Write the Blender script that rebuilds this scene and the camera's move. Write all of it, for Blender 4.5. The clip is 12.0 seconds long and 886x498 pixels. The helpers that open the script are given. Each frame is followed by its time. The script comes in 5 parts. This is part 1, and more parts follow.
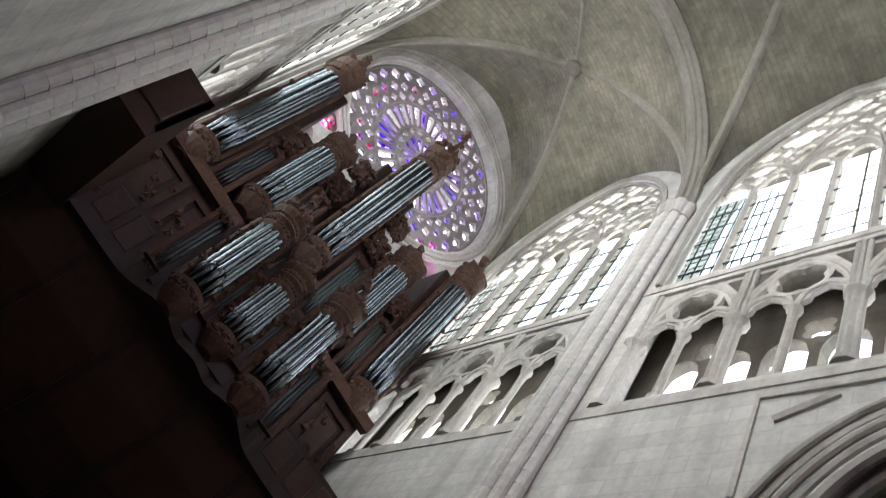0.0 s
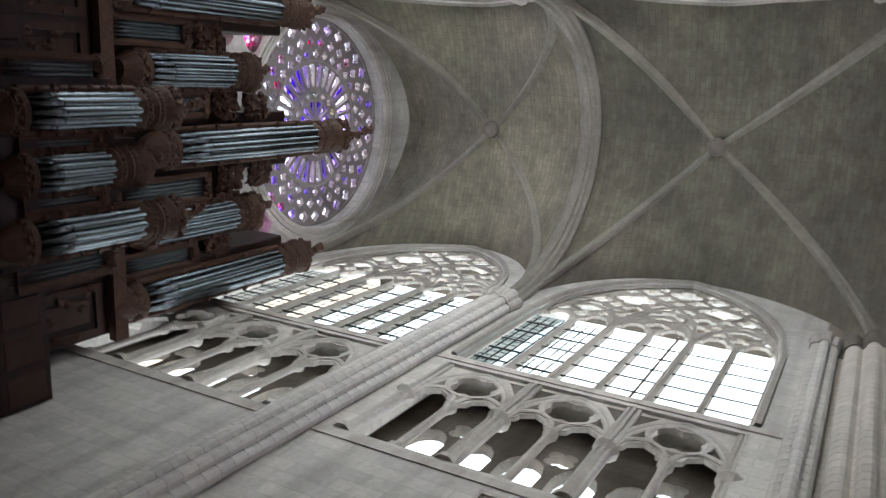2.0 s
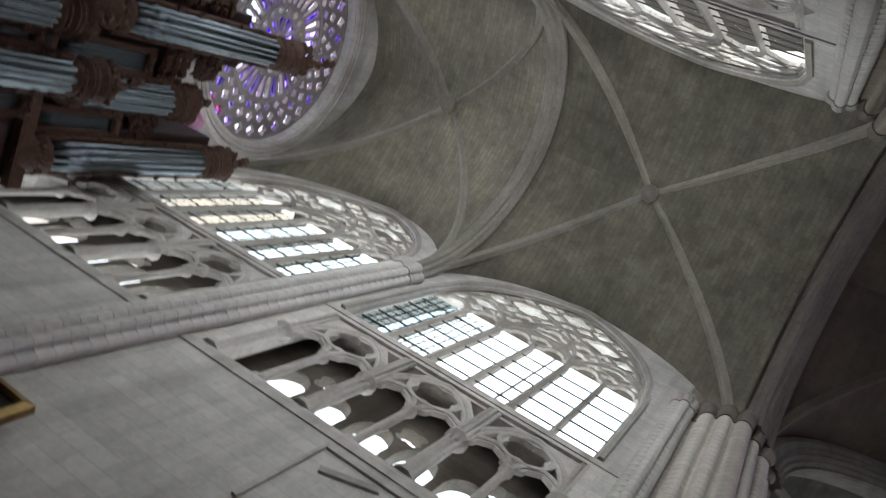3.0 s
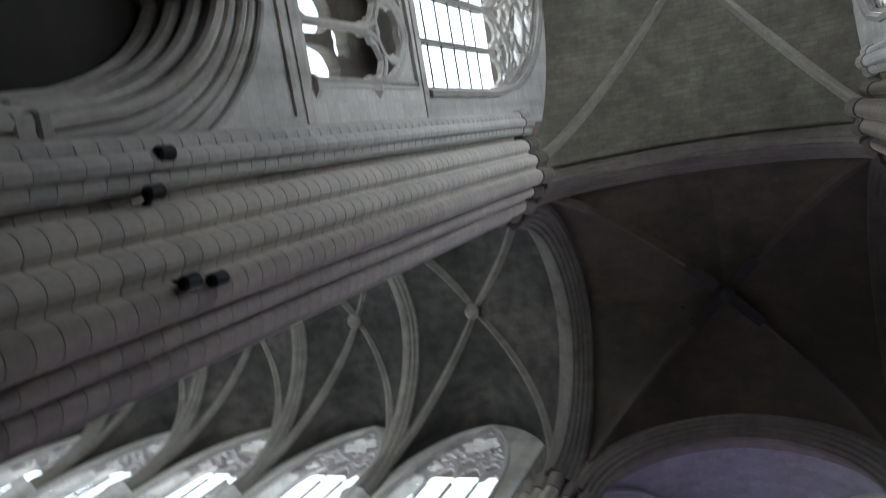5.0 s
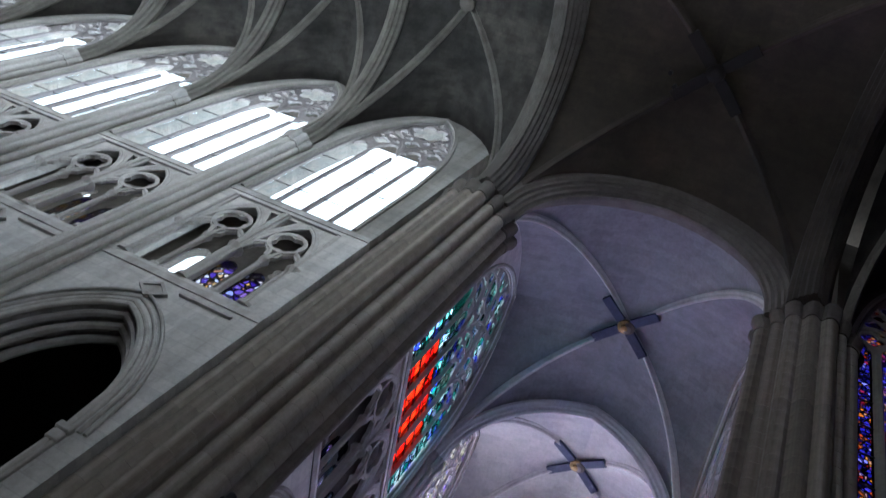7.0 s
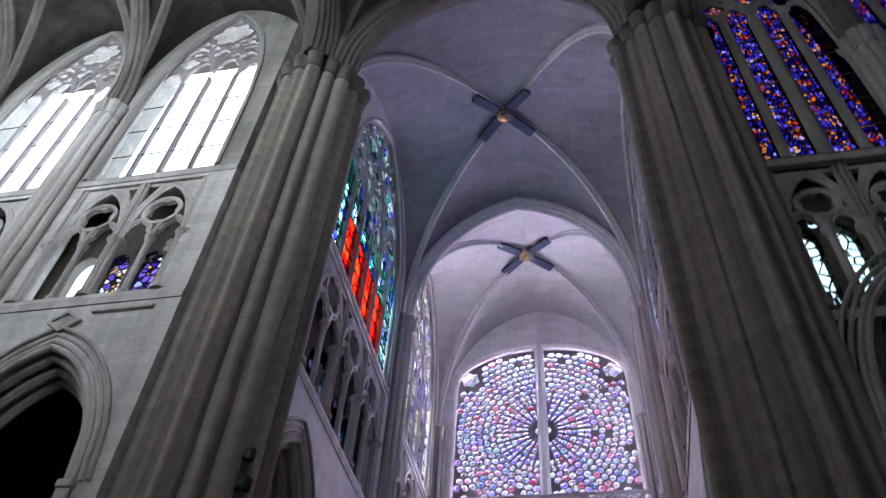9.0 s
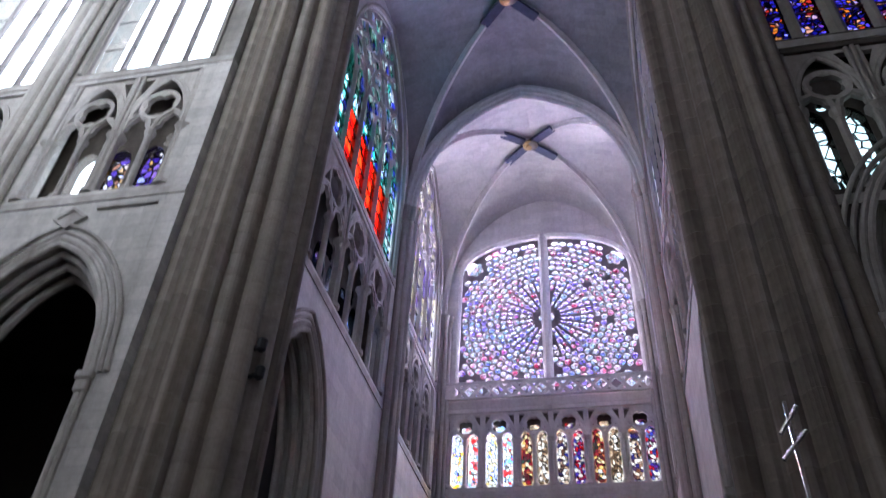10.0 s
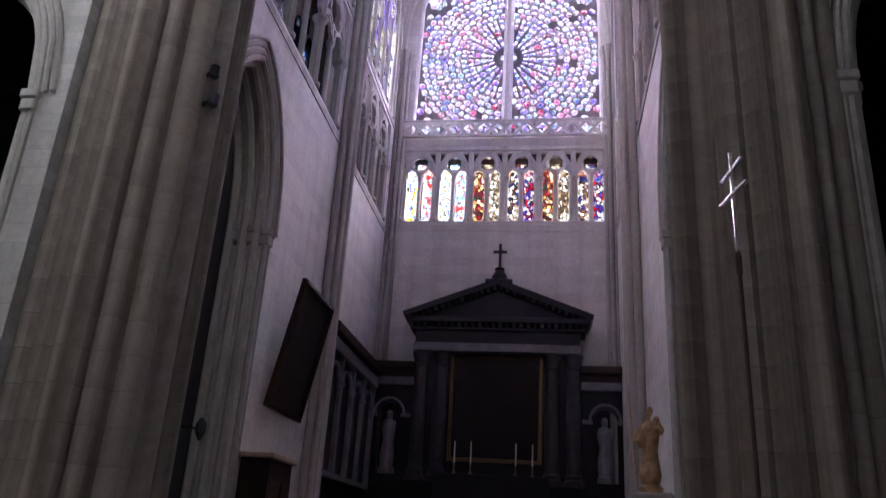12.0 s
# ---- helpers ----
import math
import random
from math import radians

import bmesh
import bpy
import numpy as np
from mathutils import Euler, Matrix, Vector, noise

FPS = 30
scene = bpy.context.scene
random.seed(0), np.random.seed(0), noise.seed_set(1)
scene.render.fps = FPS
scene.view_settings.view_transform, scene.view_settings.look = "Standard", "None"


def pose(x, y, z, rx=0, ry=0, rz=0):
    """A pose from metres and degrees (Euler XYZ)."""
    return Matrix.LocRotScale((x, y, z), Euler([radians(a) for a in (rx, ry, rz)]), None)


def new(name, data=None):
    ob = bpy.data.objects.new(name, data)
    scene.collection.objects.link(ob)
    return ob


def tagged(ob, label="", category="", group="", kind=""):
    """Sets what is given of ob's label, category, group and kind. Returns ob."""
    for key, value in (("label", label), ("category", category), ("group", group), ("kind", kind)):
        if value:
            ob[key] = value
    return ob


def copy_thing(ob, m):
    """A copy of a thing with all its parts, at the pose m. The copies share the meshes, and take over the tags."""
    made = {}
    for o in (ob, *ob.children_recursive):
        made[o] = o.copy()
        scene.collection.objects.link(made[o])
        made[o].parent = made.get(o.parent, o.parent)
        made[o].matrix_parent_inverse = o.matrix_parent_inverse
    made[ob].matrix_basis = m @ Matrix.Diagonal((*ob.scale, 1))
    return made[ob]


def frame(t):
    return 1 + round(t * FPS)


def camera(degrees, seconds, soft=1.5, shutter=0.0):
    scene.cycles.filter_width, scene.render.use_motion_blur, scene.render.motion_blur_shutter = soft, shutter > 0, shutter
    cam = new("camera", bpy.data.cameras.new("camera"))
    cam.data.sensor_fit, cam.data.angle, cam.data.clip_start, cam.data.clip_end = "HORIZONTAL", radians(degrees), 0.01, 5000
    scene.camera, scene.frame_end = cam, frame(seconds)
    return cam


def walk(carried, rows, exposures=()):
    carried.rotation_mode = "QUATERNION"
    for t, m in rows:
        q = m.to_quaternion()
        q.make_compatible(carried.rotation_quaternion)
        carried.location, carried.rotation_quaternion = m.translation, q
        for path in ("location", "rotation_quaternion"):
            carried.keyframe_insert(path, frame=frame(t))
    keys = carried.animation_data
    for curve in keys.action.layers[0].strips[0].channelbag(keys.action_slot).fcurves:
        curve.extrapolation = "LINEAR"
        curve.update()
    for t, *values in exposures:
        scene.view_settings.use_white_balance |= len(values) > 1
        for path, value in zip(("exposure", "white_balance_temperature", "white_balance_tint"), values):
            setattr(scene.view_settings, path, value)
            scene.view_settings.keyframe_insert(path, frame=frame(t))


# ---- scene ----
# The camera stands in the transept near the crossing and turns from the south arm over the nave to the north arm.
cam = camera(59.6, 12.0, soft=1.2, shutter=0.4)
EYE = (1.95, -6.03, 1.6)
TURNS = [
    (0, 148.97, -29.18, 124.87),
    (0.5, 154.06, -30.74, 118.01),
    (1, 157.77, -30.80, 108.59),
    (1.5, 161.61, -29.99, 99.60),
    (2, 168.50, -29.35, 87.28),
    (2.5, 172.86, -27.50, 77.99),
    (2.7, 175.25, -25.88, 73.09),
    (4.3, 170.56, -23.63, 32.62),
    (4.5, 169.38, -23.28, 26.52),
    (5, 168.88, -22.38, 10.43),
    (5.5, 164.81, -22.92, -1.23),
    (6, 161.15, -24.72, -7.80),
    (6.5, 158.86, -24.98, -9.15),
    (7, 154.60, -25.98, -10.58),
    (7.2, 153.34, -26.16, -10.71),
    (8.8, 139.24, -5.66, 7.53),
    (9, 138.24, -3.08, 10.52),
    (9.5, 135.71, -0.16, 13.68),
    (10, 130.14, -2.59, 11.36),
    (10.5, 125.67, -4.52, 8.69),
    (11, 120.13, -4.97, 8.56),
    (11.5, 115.70, -4.57, 7.55),
    (12, 111.10, -3.29, 7.35),
]
walk(cam, [(t, pose(*EYE, rx, ry, rz)) for t, rx, ry, rz in TURNS],
     exposures=[(0.0, 0.05, 6500, 11), (1.0, -0.2, 6450, 11), (2.7, -0.75, 6400, 11), (4.3, -1.05, 6250, 11), (5.5, -0.65, 5750, 8), (7.2, -0.6, 5600, 8), (9.0, -0.2, 5800, 12), (10.5, 0.02, 5800, 16), (11.0, 0.07, 5850, 16), (12.0, 0.42, 6000, 17)])

# ---------- numbers of the plan ----------
S_X, N_X, V_Y = 4.3, 4.65, 4.54          # wall faces: south arm, north arm, nave and choir
PX, PY, PH = 5.1, 5.2, 1.36               # crossing piers: middle and radius
S = dict(tri=11.7, sill=16.15, cap=20.6, key=27.7)
N = dict(tri=13.2, sill=17.9, cap=21.7, key=29.0)
V = dict(tri=13.2, sill=17.9, cap=21.7, key=28.1)
C = dict(tri=11.0, sill=15.4, cap=19.8, key=28.1)
S_BAYS = [(-14.5, -6.5), (-22.5, -14.5)]
N_BAYS = [(6.5, 15.0), (15.0, 22.1)]
BW = 5.12
V_BAYS = [(-6.4 - BW * (i + 1), -6.4 - BW * i) for i in range(6)]
C_BAYS = [(5.65 + 3.9 * i, 5.65 + 3.9 * (i + 1)) for i in range(4)]
S_END, N_END = -22.95, 22.1


# ---------- light ----------
SKY = 0.12
world = bpy.data.worlds.new("overcast_sky")
scene.world = world
world.use_nodes = True
wn = world.node_tree
sky = wn.nodes.new("ShaderNodeTexSky")
sky.sky_type, sky.sun_disc = "NISHITA", False
sky.sun_elevation, sky.sun_rotation = radians(48), radians(215)
sky.air_density, sky.dust_density = 1.2, 4.0
wn.links.new(sky.outputs[0], wn.nodes["Background"].inputs[0])
wn.nodes["Background"].inputs[1].default_value = SKY


def lamp(name, at, normal_turn, width, height, watts, colour):
    """Daylight that stands in a row of window openings; it shines along the wall's inward side."""
    data = bpy.data.lights.new(name, "AREA")
    data.shape, data.size, data.size_y = "RECTANGLE", width, height
    data.energy, data.color = watts, colour
    ob = new(name, data)
    ob.matrix_world = Matrix.Translation(at) @ pose(0, 0, 0, 0, 0, normal_turn) @ pose(0, 0, 0, 90, 0, 0)
    return ob


GLOW = 6.0
DAY = (1.0, 0.99, 1.0)
lamp("daylight_south_west", (-S_X - 1.75, -14.5, 19.5), -90, 16, 15, 1800, DAY)
lamp("daylight_south_east", (S_X + 1.75, -14.5, 19.5), 90, 16, 15, 5000, DAY)
lamp("daylight_nave_north", (-21.5, V_Y + 1.75, 20.5), 180, 30, 15, 5500, (0.9, 0.95, 1.0))
lamp("daylight_nave_south", (-21.5, -V_Y - 1.75, 20.5), 0, 30, 15, 8000, (0.97, 0.98, 1.0))
lamp("daylight_north_west", (-N_X - 1.75, 14.3, 21), -90, 15, 16, 1300, (0.9, 0.75, 1.0))
lamp("daylight_north_end", (0, N_END + 1.3, 20), 180, 9, 14, 64000, (0.98, 0.95, 0.98))
lamp("daylight_south_end", (0, S_END - 1.4, 22.6), 0, 8, 8, 1500, (0.95, 0.9, 1.0))

# ---------- materials ----------
def material(name, rough=0.8, metal=0.0):
    m = bpy.data.materials.new(name)
    m.use_nodes = True
    b = m.node_tree.nodes["Principled BSDF"]
    b.inputs["Roughness"].default_value, b.inputs["Metallic"].default_value = rough, metal
    return m, m.node_tree, b


def node(nt, kind, **values):
    n = nt.nodes.new(kind)
    for k, v in values.items():
        n.inputs[k.replace("_", " ")].default_value = v
    return n


def ramp(nt, fac, stops):
    r = nt.nodes.new("ShaderNodeValToRGB")
    e = r.color_ramp.elements
    while len(e) < len(stops):
        e.new(0.5)
    for i, (p, c) in enumerate(stops):
        e[i].position, e[i].color = p, (*c, 1)
    nt.links.new(fac, r.inputs[0])
    return r.outputs[0]


def mixed(nt, kind, fac, a, b):
    m = nt.nodes.new("ShaderNodeMix")
    m.data_type, m.blend_type = "RGBA", kind
    if isinstance(fac, float):
        m.inputs[0].default_value = fac
    else:
        nt.links.new(fac, m.inputs[0])
    for s, v in ((m.inputs[6], a), (m.inputs[7], b)):
        if isinstance(v, tuple):
            s.default_value = (*v, 1)
        else:
            nt.links.new(v, s)
    return m.outputs[2]


def stone(name, light, dark, joint=0.0, course=(0.9, 0.36), stain=0.5, bump=0.25, swap=False, block=0.87):
    """Ashlar: grain, blotches, soot stains and, where asked, bedded courses with thin joints."""
    m, nt, b = material(name, 0.9)
    co = nt.nodes.new("ShaderNodeTexCoord")
    obj = co.outputs["Object"]
    big = node(nt, "ShaderNodeTexNoise", Scale=0.35, Detail=5.0, Roughness=0.6)
    fine = node(nt, "ShaderNodeTexNoise", Scale=7.0, Detail=6.0, Roughness=0.7)
    for n in (big, fine):
        nt.links.new(obj, n.inputs["Vector"])
    mid = tuple((p + q) / 2 for p, q in zip(light, dark))
    col = ramp(nt, big.outputs[0], [(0.3, dark), (0.5, mid), (0.68, light)])
    grain = ramp(nt, fine.outputs[0], [(0.3, (0.78, 0.77, 0.74)), (0.7, (1.1, 1.1, 1.1))])
    col = mixed(nt, "MULTIPLY", 0.8, col, grain)
    streak = node(nt, "ShaderNodeTexNoise", Scale=1.0, Detail=4.0)
    mp = nt.nodes.new("ShaderNodeMapping")
    mp.inputs["Scale"].default_value = (2.2, 2.2, 0.1)
    nt.links.new(obj, mp.inputs[0])
    nt.links.new(mp.outputs[0], streak.inputs["Vector"])
    soot = ramp(nt, streak.outputs[0], [(0.36, (0.42, 0.38, 0.34)), (0.5, (0.8, 0.78, 0.75)), (0.62, (1, 1, 1))])
    col = mixed(nt, "MULTIPLY", stain, col, soot)
    oi = nt.nodes.new("ShaderNodeObjectInfo")
    vary = ramp(nt, oi.outputs["Random"], [(0.0, (0.86, 0.86, 0.86)), (1.0, (1.08, 1.07, 1.04))])
    col = mixed(nt, "MULTIPLY", 0.7, col, vary)
    height = fine.outputs[0]
    if joint:
        sep, com = nt.nodes.new("ShaderNodeSeparateXYZ"), nt.nodes.new("ShaderNodeCombineXYZ")
        nt.links.new(obj, sep.inputs[0])
        if swap:
            nt.links.new(sep.outputs[0], com.inputs[0]), nt.links.new(sep.outputs[1], com.inputs[1])
        else:
            nt.links.new(sep.outputs[0], com.inputs[0]), nt.links.new(sep.outputs[2], com.inputs[1])
        br = node(nt, "ShaderNodeTexBrick", Scale=1.0, Mortar_Size=0.014, Mortar_Smooth=0.2, Brick_Width=course[0], Row_Height=course[1])
        br.inputs["Color1"].default_value, br.inputs["Color2"].default_value = (1.05, 1.05, 1.03, 1), (block, block, block * 0.99, 1)
        br.inputs["Mortar"].default_value = (1 - joint, 1 - joint, 1 - joint, 1)
        nt.links.new(com.outputs[0], br.inputs[0])
        col = mixed(nt, "MULTIPLY", 1.0, col, br.outputs[0])
    nt.links.new(col, b.inputs["Base Color"])
    bp = node(nt, "ShaderNodeBump", Strength=bump, Distance=0.03)
    nt.links.new(height, bp.inputs["Height"])
    nt.links.new(bp.outputs[0], b.inputs["Normal"])
    return m


WALL = stone("pale_ashlar", (0.62, 0.6, 0.575), (0.48, 0.46, 0.44), 0.15, (0.85, 0.34), 0.35)
PLASTER = stone("white_limewash", (0.74, 0.72, 0.7), (0.66, 0.64, 0.62), 0.05, (1.0, 0.36), 0.2)
MOULD = stone("moulded_stone", (0.54, 0.51, 0.475), (0.41, 0.385, 0.355), 0.0, stain=0.5)
# Full-strength streaks: stains, plus painted light and shade of the deep mouldings.
PIERST = stone("grey_pier_stone", (0.44, 0.395, 0.34), (0.18, 0.155, 0.128), 0.0, stain=1.0)
DRUM = stone("pale_shaft_stone", (0.64, 0.62, 0.585), (0.5, 0.48, 0.45), 0.0, stain=0.35)
PIERPALE = stone("pale_coursed_pier_stone", (0.64, 0.6, 0.545), (0.42, 0.385, 0.34), 0.0, stain=0.55)
WEB = stone("vault_web", (0.29, 0.265, 0.2), (0.15, 0.14, 0.108), 0.25, (0.45, 0.16), 0.3, swap=True, block=0.82)
# WEBS1 and WEBN1 are shaded copies of WEB and WEBN for the near bays.
WEBS1 = stone("shaded_near_web", (0.21, 0.192, 0.148), (0.1, 0.093, 0.073), 0.22, (0.45, 0.16), 0.35, swap=True, block=0.82)
WEBN1 = stone("shaded_bluish_web", (0.34, 0.335, 0.35), (0.25, 0.245, 0.26), 0.05, (0.8, 0.25), 0.2, swap=True)
# High vault webs: their dimness comes from this near-black colour.
WEBV = stone("dim_nave_choir_web", (0.09, 0.08, 0.069), (0.02, 0.0175, 0.015), 0.16, (0.5, 0.17), 0.8, swap=True, block=0.78)
WEBN = stone("pale_vault_web", (0.54, 0.522, 0.506), (0.45, 0.434, 0.42), 0.05, (0.8, 0.25), 0.15, swap=True)
# Dark brown web: much of the crossing's dimness is put into this colour.
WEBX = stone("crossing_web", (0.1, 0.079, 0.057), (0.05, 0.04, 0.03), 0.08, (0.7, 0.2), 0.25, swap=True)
# Darker copy of WALL: soot stains, plus shade put into the base colour.
CLERE = stone("dim_clerestory_ashlar", (0.42, 0.4, 0.365), (0.24, 0.225, 0.205), 0.15, (0.85, 0.34), 0.6)
# Far darker than WALL: the recessed passage's shade is put into its colour.
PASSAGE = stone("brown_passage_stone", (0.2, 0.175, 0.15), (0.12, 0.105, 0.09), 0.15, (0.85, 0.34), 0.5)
# Nearly black, so the aisles' shade is put into their stone colour.
AISLE = stone("shaded_aisle_stone", (0.035, 0.029, 0.024), (0.02, 0.017, 0.014), 0.1, (0.8, 0.3), 0.5)
# Choir wall stone with the choir's weak light put into its dark colour.
CHOIRW = stone("shaded_choir_ashlar", (0.13, 0.114, 0.098), (0.08, 0.07, 0.061), 0.15, (0.85, 0.34), 0.5)
DIM = stone("dark_brown_stone", (0.1, 0.082, 0.065), (0.055, 0.046, 0.037), 0.1, (0.8, 0.3), 0.5)
# Unseen floor, kept dark for unmodelled chairs and to hold down bounced light.
FLOOR = stone("dark_floor", (0.13, 0.12, 0.11), (0.08, 0.074, 0.068), 0.2, (0.6, 0.6), 0.2, swap=True)
RIB = stone("rib_stone", (0.3, 0.28, 0.235), (0.2, 0.187, 0.155), 0.0, stain=0.3)


def flat(name, colour, rough=0.6, metal=0.0, spread=0.25, scale=6.0, bump=0.15):
    """A plain coat with grain and wear."""
    m, nt, b = material(name, rough, metal)
    b.inputs["Specular IOR Level"].default_value = 0.22
    co = nt.nodes.new("ShaderNodeTexCoord")
    n = node(nt, "ShaderNodeTexNoise", Scale=scale, Detail=6.0, Roughness=0.65)
    nt.links.new(co.outputs["Object"], n.inputs["Vector"])
    lo, hi = tuple(c * (1 - spread) for c in colour), tuple(min(1, c * (1 + spread)) for c in colour)
    nt.links.new(ramp(nt, n.outputs[0], [(0.3, lo), (0.7, hi)]), b.inputs["Base Color"])
    bp = node(nt, "ShaderNodeBump", Strength=bump, Distance=0.02)
    nt.links.new(n.outputs[0], bp.inputs["Height"])
    nt.links.new(bp.outputs[0], b.inputs["Normal"])
    return m


def glass(name, stops, scale=4.0, lead=0.06):
    """Leaded glass: a see-through pane with coloured cells parted by dark lead."""
    m = bpy.data.materials.new(name)
    m.use_nodes = True
    nt = m.node_tree
    nt.nodes.remove(nt.nodes["Principled BSDF"])
    out = nt.nodes["Material Output"]
    co = nt.nodes.new("ShaderNodeTexCoord")
    if scale:
        v = node(nt, "ShaderNodeTexVoronoi", Scale=scale)
        nt.links.new(co.outputs["Object"], v.inputs["Vector"])
        sep = nt.nodes.new("ShaderNodeSeparateColor")
        nt.links.new(v.outputs["Color"], sep.inputs[0])
        col = ramp(nt, sep.outputs[0], stops)
    else:                                          # upright quarries in a plain lead grid
        xyz, flatco = nt.nodes.new("ShaderNodeSeparateXYZ"), nt.nodes.new("ShaderNodeCombineXYZ")
        nt.links.new(co.outputs["Object"], xyz.inputs[0])
        nt.links.new(xyz.outputs[0], flatco.inputs[0]), nt.links.new(xyz.outputs[2], flatco.inputs[1])
        br = node(nt, "ShaderNodeTexBrick", Scale=1.0, Mortar_Size=0.014, Mortar_Smooth=0.1, Brick_Width=0.23, Row_Height=0.3)
        br.offset = 0.0
        br.inputs["Color1"].default_value, br.inputs["Color2"].default_value = (*stops[0][1], 1), (*stops[-1][1], 1)
        br.inputs["Mortar"].default_value = (0.02, 0.02, 0.02, 1)
        nt.links.new(flatco.outputs[0], br.inputs[0])
        col = br.outputs[0]
    if lead and scale:
        e = node(nt, "ShaderNodeTexVoronoi", Scale=scale)
        e.feature = "DISTANCE_TO_EDGE"
        nt.links.new(co.outputs["Object"], e.inputs["Vector"])
        edge = ramp(nt, e.outputs["Distance"], [(lead * 0.5, (0.01, 0.01, 0.01)), (lead, (1, 1, 1))])
        col = mixed(nt, "MULTIPLY", 1.0, col, edge)
    t = nt.nodes.new("ShaderNodeBsdfTransparent")
    nt.links.new(col, t.inputs[0])
    g = node(nt, "ShaderNodeBsdfGlossy", Roughness=0.15)
    mx = nt.nodes.new("ShaderNodeMixShader")
    mx.inputs[0].default_value = 0.04
    nt.links.new(t.outputs[0], mx.inputs[1])
    nt.links.new(g.outputs[0], mx.inputs[2])
    nt.links.new(mx.outputs[0], out.inputs[0])
    return m


CLEAR = glass("clear_quarries", [(0.0, (0.9, 0.95, 0.97)), (1.0, (1, 1, 1))], 3.0, 0.0)
TINT = glass("greenish_quarries", [(0.0, (0.66, 0.74, 0.76)), (1.0, (0.78, 0.84, 0.85))], 0, 0.05)
# Bluish quarries whose tint also stands in for dimmer sky behind them.
PALETINT = glass("pale_bluish_quarries", [(0.0, (0.76, 0.81, 0.82)), (1.0, (0.88, 0.9, 0.9))], 0, 0.05)
BLUE = glass("medieval_stained_glass", [(0.0, (0.03, 0.03, 0.17)), (0.35, (0.09, 0.075, 0.34)), (0.55, (0.18, 0.15, 0.46)), (0.68, (0.33, 0.045, 0.06)), (0.82, (0.46, 0.27, 0.07)), (1.0, (0.3, 0.3, 0.58))], 9.0, 0.12)
PALE = glass("pale_window_glass", [(0.0, (0.62, 0.56, 0.95)), (0.35, (1, 1, 1)), (0.6, (0.95, 0.93, 0.7)), (0.8, (0.55, 0.42, 0.98)), (1.0, (0.8, 0.9, 1))], 3.5, 0.05)
PALEGREEN = glass("pale_green_quarries", [(0.0, (0.45, 0.55, 0.55)), (1.0, (0.65, 0.75, 0.74))], 4.0, 0.06)
EASTG = glass("pale_blue_and_violet_glass", [(0.0, (0.25, 0.28, 0.6)), (0.5, (0.45, 0.42, 0.66)), (0.8, (0.5, 0.6, 0.7)), (1.0, (0.3, 0.5, 0.5))], 4.0, 0.07)
GREENRED = glass("green_and_white_quarries", [(0.0, (0.1, 0.42, 0.4)), (0.3, (0.22, 0.6, 0.55)), (0.5, (0.6, 0.85, 0.84)), (0.65, (0.8, 0.92, 0.95)), (0.85, (0.3, 0.4, 0.9)), (1.0, (0.18, 0.22, 0.85))], 3.2, 0.07)
DARKG = glass("dim_blue_glass", [(0.0, (0.004, 0.006, 0.02)), (0.75, (0.012, 0.02, 0.05)), (0.88, (0.35, 0.5, 0.65)), (1.0, (0.5, 0.35, 0.65))], 3.0, 0.08)
RED = glass("red_glass", [(0.0, (0.75, 0.04, 0.02)), (1.0, (1.0, 0.2, 0.05))], 2.0, 0.05)
PURPLE = glass("deep_violet_glass", [(0.0, (0.22, 0.08, 0.8)), (0.6, (0.45, 0.3, 0.95)), (1.0, (0.75, 0.65, 1))], 5.0, 0.04)
VIOLET = glass("lilac_glass", [(0.0, (0.35, 0.25, 0.9)), (0.5, (0.7, 0.6, 0.98)), (1.0, (0.9, 0.85, 1))], 5.0, 0.04)
WHITISH = glass("white_violet_glass", [(0.0, (0.8, 0.72, 0.95)), (0.5, (1, 0.97, 1)), (1.0, (0.85, 0.9, 1))], 5.0, 0.04)
YELLOWISH = glass("yellowish_glass", [(0.0, (0.9, 0.8, 0.5)), (1.0, (0.95, 0.95, 0.8))], 5.0, 0.04)
MAGENTA = glass("rose_red_glass", [(0.0, (0.75, 0.08, 0.25)), (0.4, (0.8, 0.3, 0.6)), (0.7, (0.95, 0.75, 0.85)), (1.0, (0.4, 0.25, 0.9))], 6.0, 0.04)
LILAC = glass("lilac_and_blue_glass", [(0.0, (0.28, 0.23, 0.5)), (0.4, (0.38, 0.32, 0.54)), (0.75, (0.42, 0.38, 0.52)), (1.0, (0.28, 0.38, 0.48))], 8.0, 0.07)
PALEW = glass("pale_mixed_glass", [(0.0, (0.4, 0.33, 0.44)), (0.25, (0.48, 0.46, 0.5)), (0.45, (0.36, 0.42, 0.47)), (0.65, (0.48, 0.45, 0.5)), (0.78, (0.46, 0.25, 0.33)), (0.84, (0.48, 0.47, 0.5)), (0.93, (0.28, 0.24, 0.46)), (1.0, (0.34, 0.43, 0.43))], 8.0, 0.07)
PALEB = glass("pale_blue_glass", [(0.0, (0.24, 0.24, 0.46)), (0.6, (0.36, 0.4, 0.5)), (1.0, (0.32, 0.42, 0.42))], 8.0, 0.07)
NVIOLET = glass("pale_lilac_petal_glass", [(0.0, (0.27, 0.21, 0.46)), (0.35, (0.33, 0.28, 0.5)), (0.75, (0.46, 0.42, 0.53)), (1.0, (0.4, 0.2, 0.36))], 8.0, 0.07)
NRED = glass("pink_and_red_glass", [(0.0, (0.34, 0.06, 0.13)), (0.5, (0.45, 0.25, 0.35)), (1.0, (0.48, 0.4, 0.48))], 8.0, 0.07)
